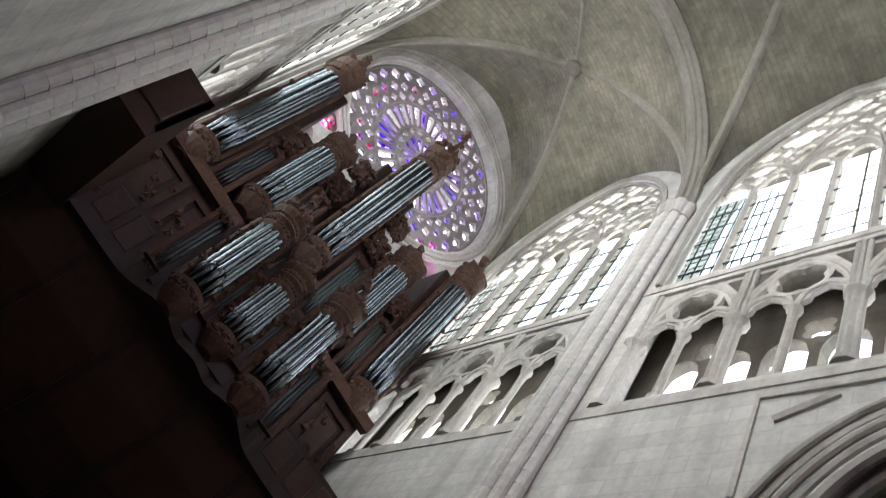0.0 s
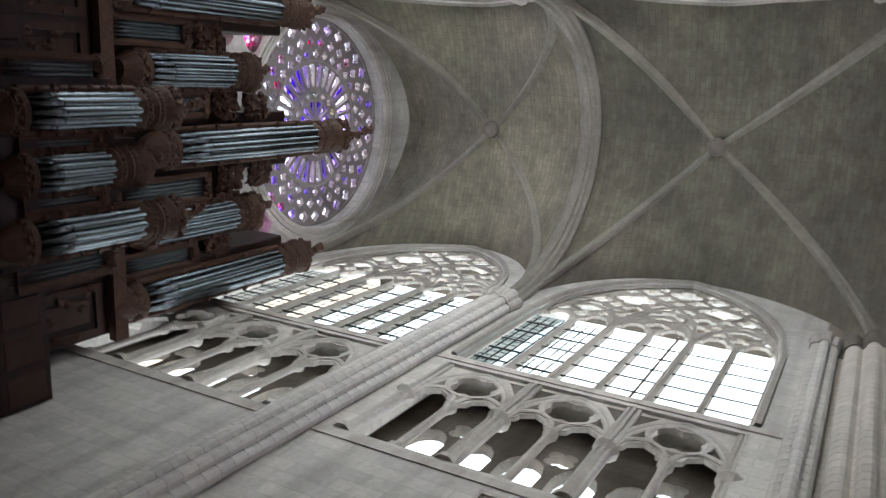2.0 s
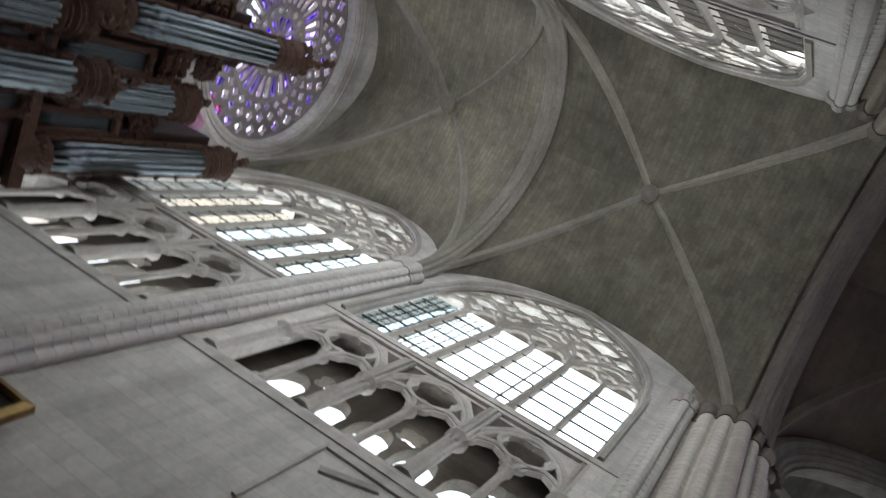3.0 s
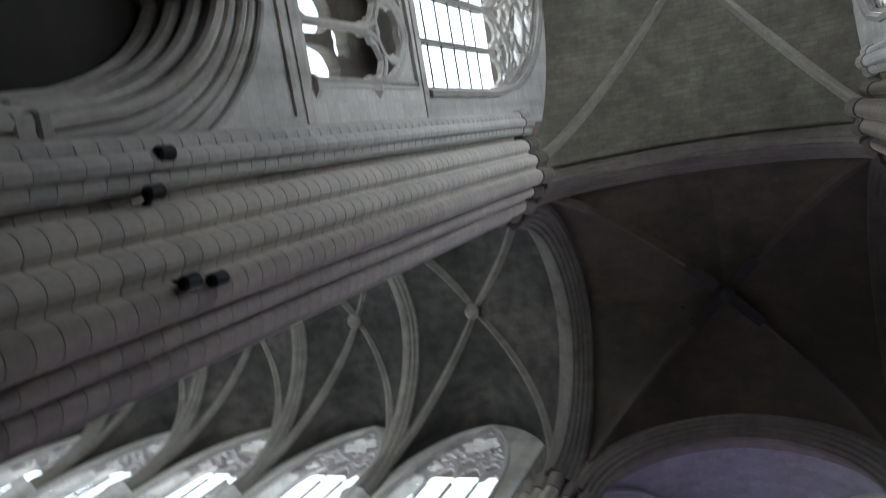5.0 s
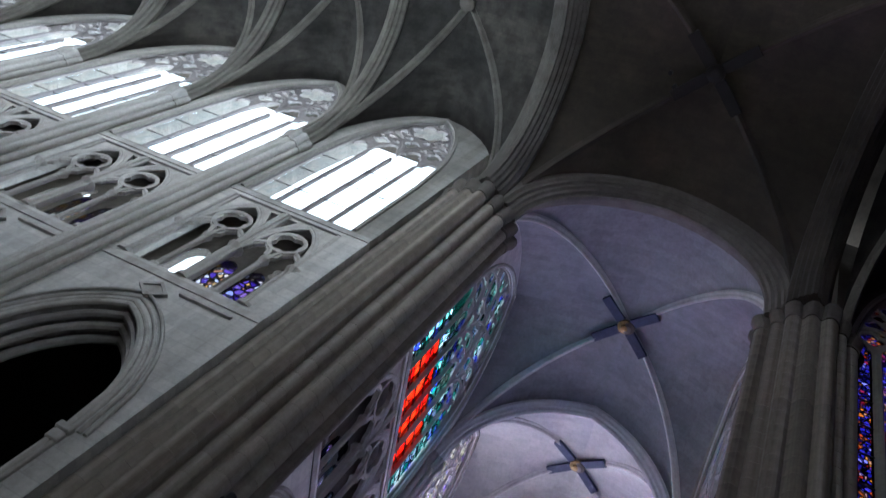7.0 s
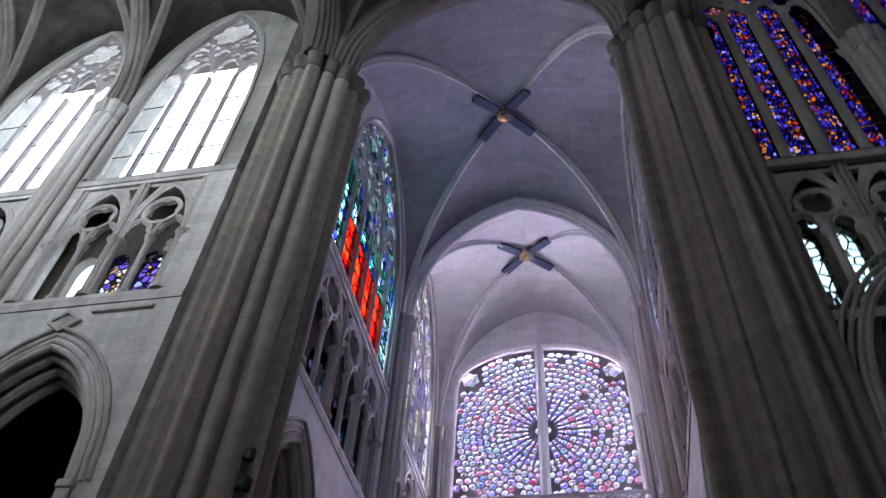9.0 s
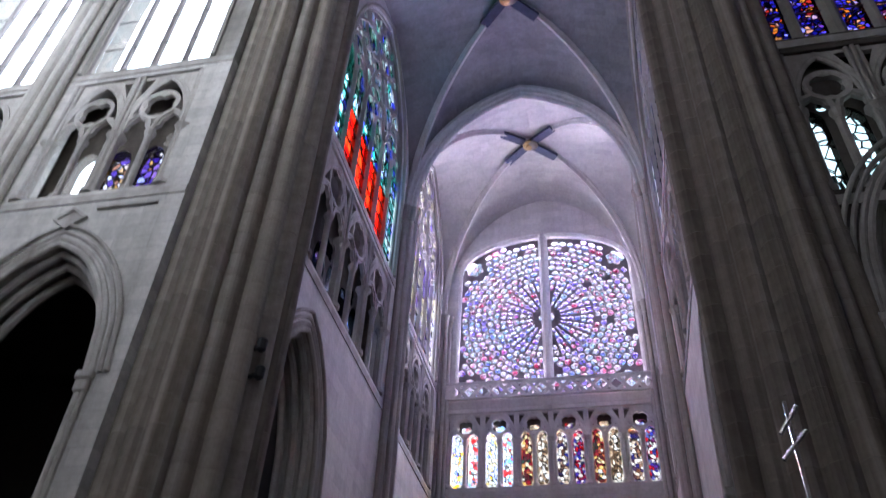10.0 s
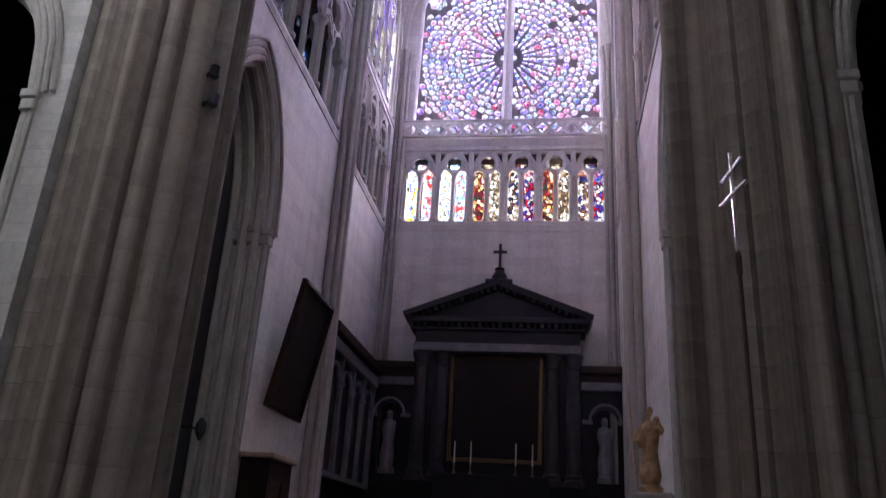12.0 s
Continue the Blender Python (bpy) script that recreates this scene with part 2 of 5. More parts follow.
FIGURES = [glass("figure_glass", [(0.0, a), (0.4, b), (0.7, c), (1.0, (0.5, 0.5, 0.48))], 7.5, 0.07) for a, b, c in (((0.4, 0.03, 0.04), (0.08, 0.1, 0.32), (0.42, 0.4, 0.36)), ((0.05, 0.07, 0.28), (0.24, 0.15, 0.1), (0.5, 0.47, 0.42)), ((0.16, 0.12, 0.09), (0.34, 0.27, 0.2), (0.52, 0.49, 0.44)), ((0.08, 0.15, 0.13), (0.28, 0.05, 0.08), (0.46, 0.38, 0.2)))]
WHITEFIG = [glass("pale_figure_glass", [(0.0, a), (0.3, (0.5, 0.54, 0.56)), (0.75, (0.6, 0.6, 0.56)), (1.0, b)], 7.0, 0.07) for a, b in (((0.6, 0.05, 0.05), (0.3, 0.55, 0.95)), ((0.85, 0.6, 0.1), (0.35, 0.4, 0.9)))]
NAVEG = glass("violet_and_gold_glass", [(0.0, (0.12, 0.08, 0.3)), (0.3, (0.26, 0.2, 0.42)), (0.48, (0.45, 0.32, 0.12)), (0.62, (0.5, 0.48, 0.5)), (0.85, (0.5, 0.5, 0.55)), (1.0, (0.3, 0.32, 0.5))], 5.0, 0.1)
MOULDN = stone("clean_moulded_stone", (0.64, 0.62, 0.59), (0.54, 0.52, 0.5), 0.0, stain=0.2)
# Dark tracery tones: the silhouette against bright glass is put into the colour.
TRACE = stone("window_tracery_stone", (0.3, 0.27, 0.26), (0.22, 0.2, 0.2), 0.0, stain=0.3)
TRACEN = stone("lilac_grey_tracery_stone", (0.26, 0.23, 0.245), (0.17, 0.15, 0.16), 0.0, stain=0.3)
TRACEW = stone("shaded_tracery_stone", (0.4, 0.375, 0.34), (0.28, 0.26, 0.235), 0.0, stain=0.4)
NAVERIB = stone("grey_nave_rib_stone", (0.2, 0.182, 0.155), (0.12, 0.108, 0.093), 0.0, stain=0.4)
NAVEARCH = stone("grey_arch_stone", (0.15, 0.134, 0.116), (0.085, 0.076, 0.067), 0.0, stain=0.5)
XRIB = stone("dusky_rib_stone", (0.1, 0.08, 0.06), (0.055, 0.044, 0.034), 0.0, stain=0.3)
KEYDARK = stone("dark_keystone", (0.035, 0.03, 0.026), (0.02, 0.018, 0.016), 0.0, stain=0.3)
# Darker than RIB; on the crossing arches the tone stands in for dim light.
DARKRIB = stone("dark_rib_stone", (0.2, 0.175, 0.15), (0.13, 0.115, 0.1), 0.0, stain=0.3)
WOOD = flat("dark_oak", (0.02, 0.0105, 0.0075), 0.45, 0, 0.4, 4)
CARVED = flat("carved_oak", (0.05, 0.0225, 0.0125), 0.65, 0, 0.5, 14)
TIN = flat("tin_pipe", (0.12, 0.136, 0.147), 0.23, 1.0, 0.12, 1.5, 0.0)
IRON = flat("dark_iron", (0.03, 0.03, 0.03), 0.5, 0.6)
GOLD = flat("gilding", (0.3, 0.2, 0.08), 0.35, 0.8)
BLACKM = flat("black_marble", (0.012, 0.0095, 0.0105), 0.35, 0, 0.4, 5)
TINDULL = flat("dull_tin_pipe", (0.08, 0.092, 0.096), 0.35, 0.85, 0.15, 3, 0.02)
WOODB = flat("brown_oak_panel", (0.034, 0.016, 0.0098), 0.5, 0, 0.35, 5)
GREYM = flat("grey_marble", (0.2, 0.19, 0.2), 0.4, 0, 0.25, 4)
COLM = flat("dark_grey_marble", (0.06, 0.055, 0.06), 0.4, 0, 0.35, 4)
CANVAS = flat("darkened_canvas", (0.012, 0.009, 0.0075), 0.55, 0, 0.6, 2)
WAX = flat("white_wax", (0.8, 0.78, 0.7), 0.5)
CHROME = flat("polished_silver", (0.85, 0.86, 0.88), 0.2, 0.9, 0.05)
GILTWOOD = flat("gilded_wood", (0.42, 0.27, 0.14), 0.5, 0.2, 0.4, 9)
PALEWOOD = flat("pale_wood", (0.5, 0.38, 0.26), 0.5, 0, 0.2, 5)
CROSSBLUE = flat("dark_blue_paint", (0.05, 0.055, 0.09), 0.7)


# ---------- mesh helpers ----------
def finish(name, bm, mat, parent=None, label="", smooth=False, m=None):
    me = bpy.data.meshes.new(name)
    bmesh.ops.recalc_face_normals(bm, faces=bm.faces)
    bm.to_mesh(me)
    bm.free()
    if mat:
        me.materials.append(mat)
    if smooth:
        me.shade_smooth()
    ob = new(name, me)
    if parent:
        ob.parent = parent
    if m:
        ob.matrix_basis = m
    if label:
        ob["label"] = label
    return ob


def part(name, bm, mat, parent, label="", smooth=False, m=None):
    ob = finish(name, bm, mat, parent, label, smooth, m)
    if mat == CLEAR:
        ob.visible_shadow = False
    return ob


def box(bm, x0, x1, y0, y1, z0, z1, bevel=0.0):
    v = [bm.verts.new((x, y, z)) for z in (z0, z1) for x, y in ((x0, y0), (x1, y0), (x1, y1), (x0, y1))]
    f = [bm.faces.new([v[i] for i in q]) for q in ((3, 2, 1, 0), (4, 5, 6, 7), (0, 1, 5, 4), (1, 2, 6, 5), (2, 3, 7, 6), (3, 0, 4, 7))]
    if bevel:
        bmesh.ops.bevel(bm, geom=list({e for q in f for e in q.edges}), offset=bevel, segments=1, affect="EDGES")
    return bm


def prism(bm, outline, z0, z1, tip=1.0):
    """An upright body over an outline (x, y) turned counter-clockwise."""
    a = [bm.verts.new((x, y, z0)) for x, y in outline]
    b = [bm.verts.new((x * tip, y * tip, z1)) for x, y in outline]
    n = len(a)
    for i in range(n):
        bm.faces.new((a[i], a[(i + 1) % n], b[(i + 1) % n], b[i]))
    bm.faces.new(a[::-1]), bm.faces.new(b)
    return bm


def lathe(bm, rows, sides=16, at=(0, 0)):
    """A turned body from rows of (radius, z)."""
    rings = [[bm.verts.new((at[0] + r * math.cos(2 * math.pi * i / sides), at[1] + r * math.sin(2 * math.pi * i / sides), z)) for i in range(sides)] for r, z in rows]
    for p, q in zip(rings, rings[1:]):
        for i in range(sides):
            bm.faces.new((p[i], p[(i + 1) % sides], q[(i + 1) % sides], q[i]))
    bm.faces.new(rings[0][::-1]), bm.faces.new(rings[-1])
    return bm


def sweep(bm, pts, profile, side, closed=False):
    """Draws a profile of (across, out) along points; across lies along side, out is at right angles to path and side."""
    pts = [Vector(p) for p in pts]
    n, rings = len(pts), []
    for i, p in enumerate(pts):
        a, b = (pts[i - 1], pts[(i + 1) % n]) if closed else (pts[max(i - 1, 0)], pts[min(i + 1, n - 1)])
        d = (b - a).normalized()
        s = Vector(side(p) if callable(side) else side)
        s = (s - d * s.dot(d)).normalized()
        o = d.cross(s)
        rings.append([bm.verts.new(p + s * u + o * v) for u, v in profile])
    k = len(profile)
    for i in range(n if closed else n - 1):
        p, q = rings[i], rings[(i + 1) % n]
        for j in range(k):
            bm.faces.new((p[j], p[(j + 1) % k], q[(j + 1) % k], q[j]))
    if not closed:
        bm.faces.new(rings[0][::-1]), bm.faces.new(rings[-1])
    return bm


def arch(h, zs, rise, n=14, c=0.0):
    """Points (u, z) of a pointed arch from its right springing over the apex to the left one."""
    out = []
    for i in range(2 * n + 1):
        u = h * (1 - i / n)
        out.append((c + u, zs + rise * pointed(1 - abs(u) / h)))
    return out


def pointed(t, e=0.35):
    """Height 0 to 1 of a pointed arch at t = 0 (springing) to 1 (apex)."""
    x = 1 - t
    return math.sqrt(max(0, (1 + e) ** 2 - (x + e) ** 2)) / math.sqrt((1 + e) ** 2 - e * e)


def foil(cx, cz, r, lobes=4, turn=math.pi / 4, n=6):
    """A foiled opening: lobes round a middle, counter-clockwise."""
    d, q = {6: (0.62, 0.36), 4: (0.52, 0.46), 3: (0.5, 0.47)}[lobes]
    half = math.pi / lobes
    reach = (half + math.asin(min(1.0, d * math.sin(half) / q))) * 0.97
    out = []
    for k in range(lobes):
        a = turn + 2 * half * k
        for i in range(n + 1):
            b = a + (2 * i / n - 1) * reach
            out.append((cx + r * (d * math.cos(a) + q * math.cos(b)), cz + r * (d * math.sin(a) + q * math.sin(b))))
    return out


def plate(bm, outline, holes, n0, n1):
    """A stone plate in the wall's plane (u, z) with openings, from depth n0 to n1."""
    loops, front = [], []
    for loop in (outline, *holes):
        vs = [bm.verts.new((u, n1, z)) for u, z in loop]
        loops.append(vs)
        front += [bm.edges.new((vs[i - 1], vs[i])) for i in range(len(vs))]
    faces = bmesh.ops.triangle_fill(bm, use_beauty=False, use_dissolve=False, edges=front)["geom"]
    faces = [f for f in faces if isinstance(f, bmesh.types.BMFace)]
    back = {v: bm.verts.new((v.co.x, n0, v.co.z)) for loop in loops for v in loop}
    for f in faces:
        bm.faces.new([back[v] for v in reversed(f.verts)])
    for vs in loops:
        for i in range(len(vs)):
            a, b = vs[i - 1], vs[i]
            bm.faces.new((a, b, back[b], back[a]))
    return bm


def circle(r, z, n=40, c=0.0):
    return [(c + r * math.cos(2 * math.pi * i / n), z + r * math.sin(2 * math.pi * i / n)) for i in range(n)]


def slab(bm, loop, n0, n1):
    return plate(bm, loop, [], n0, n1)


def empty(name, m, parent=None):
    ob = new(name)
    ob.matrix_basis = m
    ob.empty_display_size = 0.3
    if parent:
        ob.parent = parent
    return ob


# ---------- windows and bays, built in the wall's own plane: u along, z up, n towards the room ----------
BAR = [(-0.5, -0.5), (0.5, -0.5), (0.5, 0.1), (0.18, 0.5), (-0.18, 0.5), (-0.5, 0.1)]


def bar_profile(w, d):
    return [(a * w, b * d) for a, b in BAR]


def clear_at(i, k):
    return CLEAR


def window(name, hw, z0, zs, zh, apex, lights, pane_mat, label, depth=0.22, rows=6, iron=0.016, stone_mat=None, mw=0.13):
    """A traceried clerestory window: level trefoiled lights with saddle bars, under a head of foils in three tiers."""
    stone_mat = stone_mat or TRACEW
    root = empty(name, Matrix.Identity(4))
    tagged(root, label, "window", "", "structure")
    lw = 2 * hw / lights
    n0, n1 = -depth - 0.05, -depth + 0.04
    hh = lw * 0.72
    zo = lambda x: zs + (apex - zs) * pointed(max(0.0, 1 - abs(x) / hw))
    base = zh - hh - 0.12
    bottom = []
    for i in range(lights):                        # right to left along the trefoiled heads of the lights
        c, g = hw - lw * (i + 0.5), lw / 2 - mw / 2
        lim = min(zh, zo(abs(c) + g * 0.6) - 0.12)
        half = [(1.0, -0.12), (1.0, 0.1), (0.93, 0.34), (0.72, 0.46), (0.62, 0.44), (0.58, 0.66), (0.38, 0.88)]
        row = [(u, v * hh) for u, v in half] + [(0.0, hh)] + [(-u, v * hh) for u, v in reversed(half)]
        bottom += [(c + u * g, lim - hh + v) for u, v in row]
    base = min(z for u, z in bottom) - 0.02
    head = arch(hw, zs, apex - zs, 16)
    head = [(u, z) for u, z in head if z > base + 0.02]
    outline = head + [(-hw, base)] + bottom[::-1] + [(hw, base)]
    span = apex - zh
    if lights == 4:
        circles = [(s * lw, zh + span * 0.27, lw * 0.5) for s in (-1, 1)] + [(0, zh + span * 0.62, lw * 0.85)]
    else:
        circles = [(x * 2 * lw, zh + span * (0.22 if x == 0 else 0.17), lw * 0.5) for x in (0, -1, 1)]
        circles += [(x * lw * 1.15, zh + span * 0.5, lw * 0.6) for x in (-1, 1)] + [(0, zh + span * 0.79, lw * 0.5)]
    edge = []
    for p, q in zip(outline, outline[1:] + outline[:1]):
        edge += [(p[0] + (q[0] - p[0]) * j / 3, p[1] + (q[1] - p[1]) * j / 3) for j in range(3)]
    edge = np.array(edge)
    fitted = []
    for x, z, q in circles:
        q = min([q, float(np.hypot(edge[:, 0] - x, edge[:, 1] - z).min()) - 0.03] + [math.hypot(x - p, z - k) - w - 0.05 for p, k, w in fitted])
        if q > 0.15 and z < zo(x):
            fitted.append((x, z, q))
    circles = fitted
    holes = [foil(c, z, q * 0.97, 6 if lights == 4 and c == 0 else 4, 0 if lights == 4 else math.pi / 2) for c, z, q in circles]
    small = []
    cells = [(u * 0.07, zs + v * 0.07) for u in range(-int(hw / 0.07), int(hw / 0.07)) for v in range(1, int((apex - zs) / 0.07))]
    cells = [p for p in cells if abs(p[0]) < hw and zh - hh < p[1] < zo(p[0])]
    while len(small) < 34 and cells:
        best, most = None, 0.075
        for u, z in cells:
            r = min([math.hypot(u - c, z - d) - q for c, d, q in circles + small] + [float(np.hypot(edge[:, 0] - u, edge[:, 1] - z).min())]) - 0.022
            if r > most and z > zh - 0.1 * hh:
                best, most = (u, z), r
        if best is None:
            break
        small.append((*best, min(most, 0.34)))
        cells = [p for p in cells if math.hypot(p[0] - best[0], p[1] - best[1]) > most]
    holes += [circle(q, z, 9, c) if q < 0.16 else foil(c, z, q, 3 if q < 0.2 else 4, math.pi / 2) for c, z, q in small]
    bm = bmesh.new()
    plate(bm, outline, holes, n0, n1)
    part("tracery", bm, stone_mat, root)
    for c, z, q in circles:
        bm = bmesh.new()
        sweep(bm, [(c + (q + 0.02) * math.cos(x), n1, z + (q + 0.02) * math.sin(x)) for x in [2 * math.pi * i / 20 for i in range(20)]], bar_profile(0.06, 0.07), (0, 1, 0), True)
        part("tracery_ring", bm, stone_mat, root)
    bm = bmesh.new()
    slab(bm, [(hw, base)] + head + [(-hw, base)], -depth - 0.02, -depth)
    part("pane", bm, pane_mat(-1, base), root, "glazing of the traceried head")
    for i in range(lights // 2):                   # hood over each pair
        c = (i + 0.5 - lights / 4) * 2 * lw
        zp = zh - hh
        bm = bmesh.new()
        sweep(bm, [(u, n1, z) for u, z in arch(lw - 0.03, zp, lw * 1.6, 10, c) if z < zo(u) - 0.02], bar_profile(0.09, 0.12), (0, 1, 0))
        part("tracery_arch", bm, stone_mat, root)
    if lights == 6:                                # longer arches that cross the head
        for s in (-1, 1):
            bm = bmesh.new()
            sweep(bm, [(u, n1, z) for u, z in arch(2 * lw, zh - hh, span * 0.78, 14, s * lw) if z < zo(u) - 0.02], bar_profile(0.09, 0.1), (0, 1, 0))
            part("tracery_arch", bm, stone_mat, root)
    for i in range(1, lights):
        bm = bmesh.new()
        w = mw * (1.45 if i % 2 == 0 else 1.0)
        sweep(bm, [(-hw + lw * i, -depth, z0), (-hw + lw * i, -depth, base + 0.15)], bar_profile(w, 2 * mw if mw < 0.2 else 0.26), (1, 0, 0))
        part("mullion", bm, stone_mat, root)
    for i in range(lights):
        c, g = -hw + lw * (i + 0.5), lw / 2 - 0.03
        for j in range(3):
            za, zb = z0 + (base - z0) * j / 3, z0 + (base - z0) * (j + 1) / 3 - 0.004
            bm = bmesh.new()
            slab(bm, [(c - g, za), (c + g, za), (c + g, zb), (c - g, zb)], -depth - 0.02, -depth)
            part("pane", bm, pane_mat(i, za), root)
        bm = bmesh.new()
        for j in range(1, rows):
            z = z0 + (base - z0) * j / rows
            box(bm, c - g, c + g, -depth + 0.005, -depth + 0.035, z - iron, z + iron)
        part("saddle_bars", bm, IRON, root)
    # moulded frame round the opening
    for off, out, w in ((0.0, -depth + 0.1, 0.12), (0.07, -depth + 0.19, 0.08)):
        bm = bmesh.new()
        path = [(hw + off, out, z0)] + [(u, out, z) for u, z in arch(hw + off, zs, apex - zs + off, 16)] + [(-hw - off, out, z0)]
        sweep(bm, path, bar_profile(w, w), (0, 1, 0))
        part("window_frame", bm, stone_mat, root)
    return root


def lobed(cx, cz, r):
    """A wide quatrefoil whose cusps stay short."""
    out = []
    for k in range(4):
        a = math.pi * (0.25 + 0.5 * k)
        for i in range(9):
            b = a + (i / 8 - 0.5) * 0.9 * math.pi
            out.append((cx + r * (0.47 * math.cos(a) + 0.55 * math.cos(b)), cz + r * (0.47 * math.sin(a) + 0.55 * math.sin(b))))
    return out


def triforium(name, hw, z0, z1, lights, pane_mat, label, back=1.0, share=0.55, foot=0.55):
    """A gallery screen of paired lights under foiled circles, with a glazed back wall behind its passage."""
    root = empty(name, Matrix.Identity(4))
    tagged(root, label, "triforium", "", "structure")
    lw, pairs = 2 * hw / lights, lights // 2
    zl = z0 + (z1 - z0) * share
    hh = lw * foot
    n0, n1 = -0.2, -0.08
    rise = z1 - zl - 0.14
    bottom = []
    for i in range(pairs):
        c, g = hw - lw * (2 * i + 1), lw - 0.07
        bottom += [(c + g, zl - 0.02)] + arch(g, zl, rise, 12, c) + [(c - g, zl - 0.02)]
    # small openings in the spandrels between the great arches
    zt = z1 - 0.12
    holes = []
    for u in [-hw + 2 * lw * i for i in range(1, pairs)]:
        holes += [[(u + sg * lw * 0.5, zt), (u + sg * 0.1, zt), (u + sg * 0.1, zt - rise * 0.42)][::sg] for sg in (-1, 1)]
    r = min(lw * 0.5, (rise - hh * 0.75) * 0.46)
    zc = zl + hh * 0.8 + r
    bm = bmesh.new()
    plate(bm, [(hw, z1), (-hw, z1)] + bottom[::-1], holes, n0, n1)
    part("tracery", bm, MOULD, root)
    for i in range(pairs):
        c = -hw + lw * (2 * i + 1)
        for g, up, w, d in ((lw - 0.04, rise + 0.04, 0.09, 0.14), (lw - 0.12, rise - 0.06, 0.06, 0.09)):
            bm = bmesh.new()
            sweep(bm, [(u, n1, z) for u, z in arch(g, zl, up, 12, c)], bar_profile(w, d), (0, 1, 0))
            part("tracery_arch", bm, MOULD, root)
        # the foiled circle and the lobed heads of the two lights stand free inside the arch
        bm = bmesh.new()
        plate(bm, [(c + (r + 0.03) * math.cos(2 * math.pi * k / 24), zc + (r + 0.03) * math.sin(2 * math.pi * k / 24)) for k in range(24)], [lobed(c, zc, r * 0.95)], n0, n1)
        part("foiled_circle", bm, MOULD, root)
        bm = bmesh.new()
        sweep(bm, [(c + (r + 0.03) * math.cos(2 * math.pi * k / 20), n1, zc + (r + 0.03) * math.sin(2 * math.pi * k / 20)) for k in range(20)], bar_profile(0.07, 0.12), (0, 1, 0), True)
        part("tracery_ring", bm, MOULD, root)
        for sg in (-1, 1):
            k = c + sg * lw / 2
            g = lw / 2 - 0.03
            bm = bmesh.new()
            inner = [(k - g * 0.9, zl - 0.02), (k - g * 0.88, zl + hh * 0.2), (k - g * 0.58, zl + hh * 0.36), (k - g * 0.52, zl + hh * 0.62), (k, zl + hh * 0.95),
                     (k + g * 0.52, zl + hh * 0.62), (k + g * 0.58, zl + hh * 0.36), (k + g * 0.88, zl + hh * 0.2), (k + g * 0.9, zl - 0.02)]
            outer = arch(g, zl, hh + 0.06, 6, k)
            if outer[0][0] < outer[-1][0]:
                outer = outer[::-1]
            plate(bm, [(k + g, zl - 0.02)] + outer + [(k - g, zl - 0.02)] + inner, [], n0 + 0.01, n1 - 0.01)
            part("light_head", bm, MOULD, root)
            bm = bmesh.new()
            sweep(bm, [(u, n1, z) for u, z in arch(g, zl, hh + 0.05, 6, k)], bar_profile(0.06, 0.1), (0, 1, 0))
            part("light_arch", bm, MOULD, root)
    for i in range(lights + 1):
        bm = bmesh.new()
        u, big = -hw + lw * i, i % 2 == 0
        rad = 0.14 if big else 0.085
        lathe(bm, [(rad * 1.7, z0), (rad * 1.7, z0 + 0.12), (rad, z0 + 0.2), (rad, zl - 0.28), (rad * 1.15, zl - 0.26), (rad, zl - 0.22), (rad * 1.75, zl - 0.04), (rad * 1.75, zl)], 10, (u, (n0 + n1) / 2))
        if big:
            for du in (-0.11, 0, 0.11):
                lathe(bm, [(0.055, z0), (0.055, z1 if name == "triforium" else zl + 0.1)], 8, (u + du, n1 + 0.01 + (0.03 if du == 0 else 0)))
        part("colonnette", bm, MOULD, root)
    # glazed wall at the back of the passage
    zb, zt = z0 + 0.05, z0 + (z1 - z0) * (share + 0.1)
    roundels = [(-hw + lw * (2 * i + 1), zt + lw * 0.3, lw * 0.36) for i in range(pairs)]
    for i, (u, z, q) in enumerate(roundels):
        bm = bmesh.new()
        slab(bm, circle(q, z, 16, u), -back - 0.02, -back)
        part("pane", bm, pane_mat(lights - 1 if lights == 4 else 2 * i, zb), root)
    for i in range(lights):
        c, g = -hw + lw * (i + 0.5), lw / 2 - 0.1
        bm = bmesh.new()
        slab(bm, [(c - g, zb), (c + g, zb)] + arch(g, zt - g, g * 1.3, 5, c), -back - 0.02, -back)
        part("pane", bm, pane_mat(i, zb), root)
    bm = bmesh.new()
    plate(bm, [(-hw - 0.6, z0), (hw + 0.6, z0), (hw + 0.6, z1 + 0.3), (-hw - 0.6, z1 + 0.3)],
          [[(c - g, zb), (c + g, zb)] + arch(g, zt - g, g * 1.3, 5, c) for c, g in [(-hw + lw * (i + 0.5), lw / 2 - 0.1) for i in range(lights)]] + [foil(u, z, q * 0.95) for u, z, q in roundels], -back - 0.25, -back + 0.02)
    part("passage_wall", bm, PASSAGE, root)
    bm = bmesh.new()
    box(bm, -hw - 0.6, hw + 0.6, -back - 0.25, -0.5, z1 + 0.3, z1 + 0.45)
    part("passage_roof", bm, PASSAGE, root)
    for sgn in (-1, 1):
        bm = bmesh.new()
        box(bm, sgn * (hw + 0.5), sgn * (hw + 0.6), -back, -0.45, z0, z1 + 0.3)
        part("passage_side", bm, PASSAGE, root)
    return root


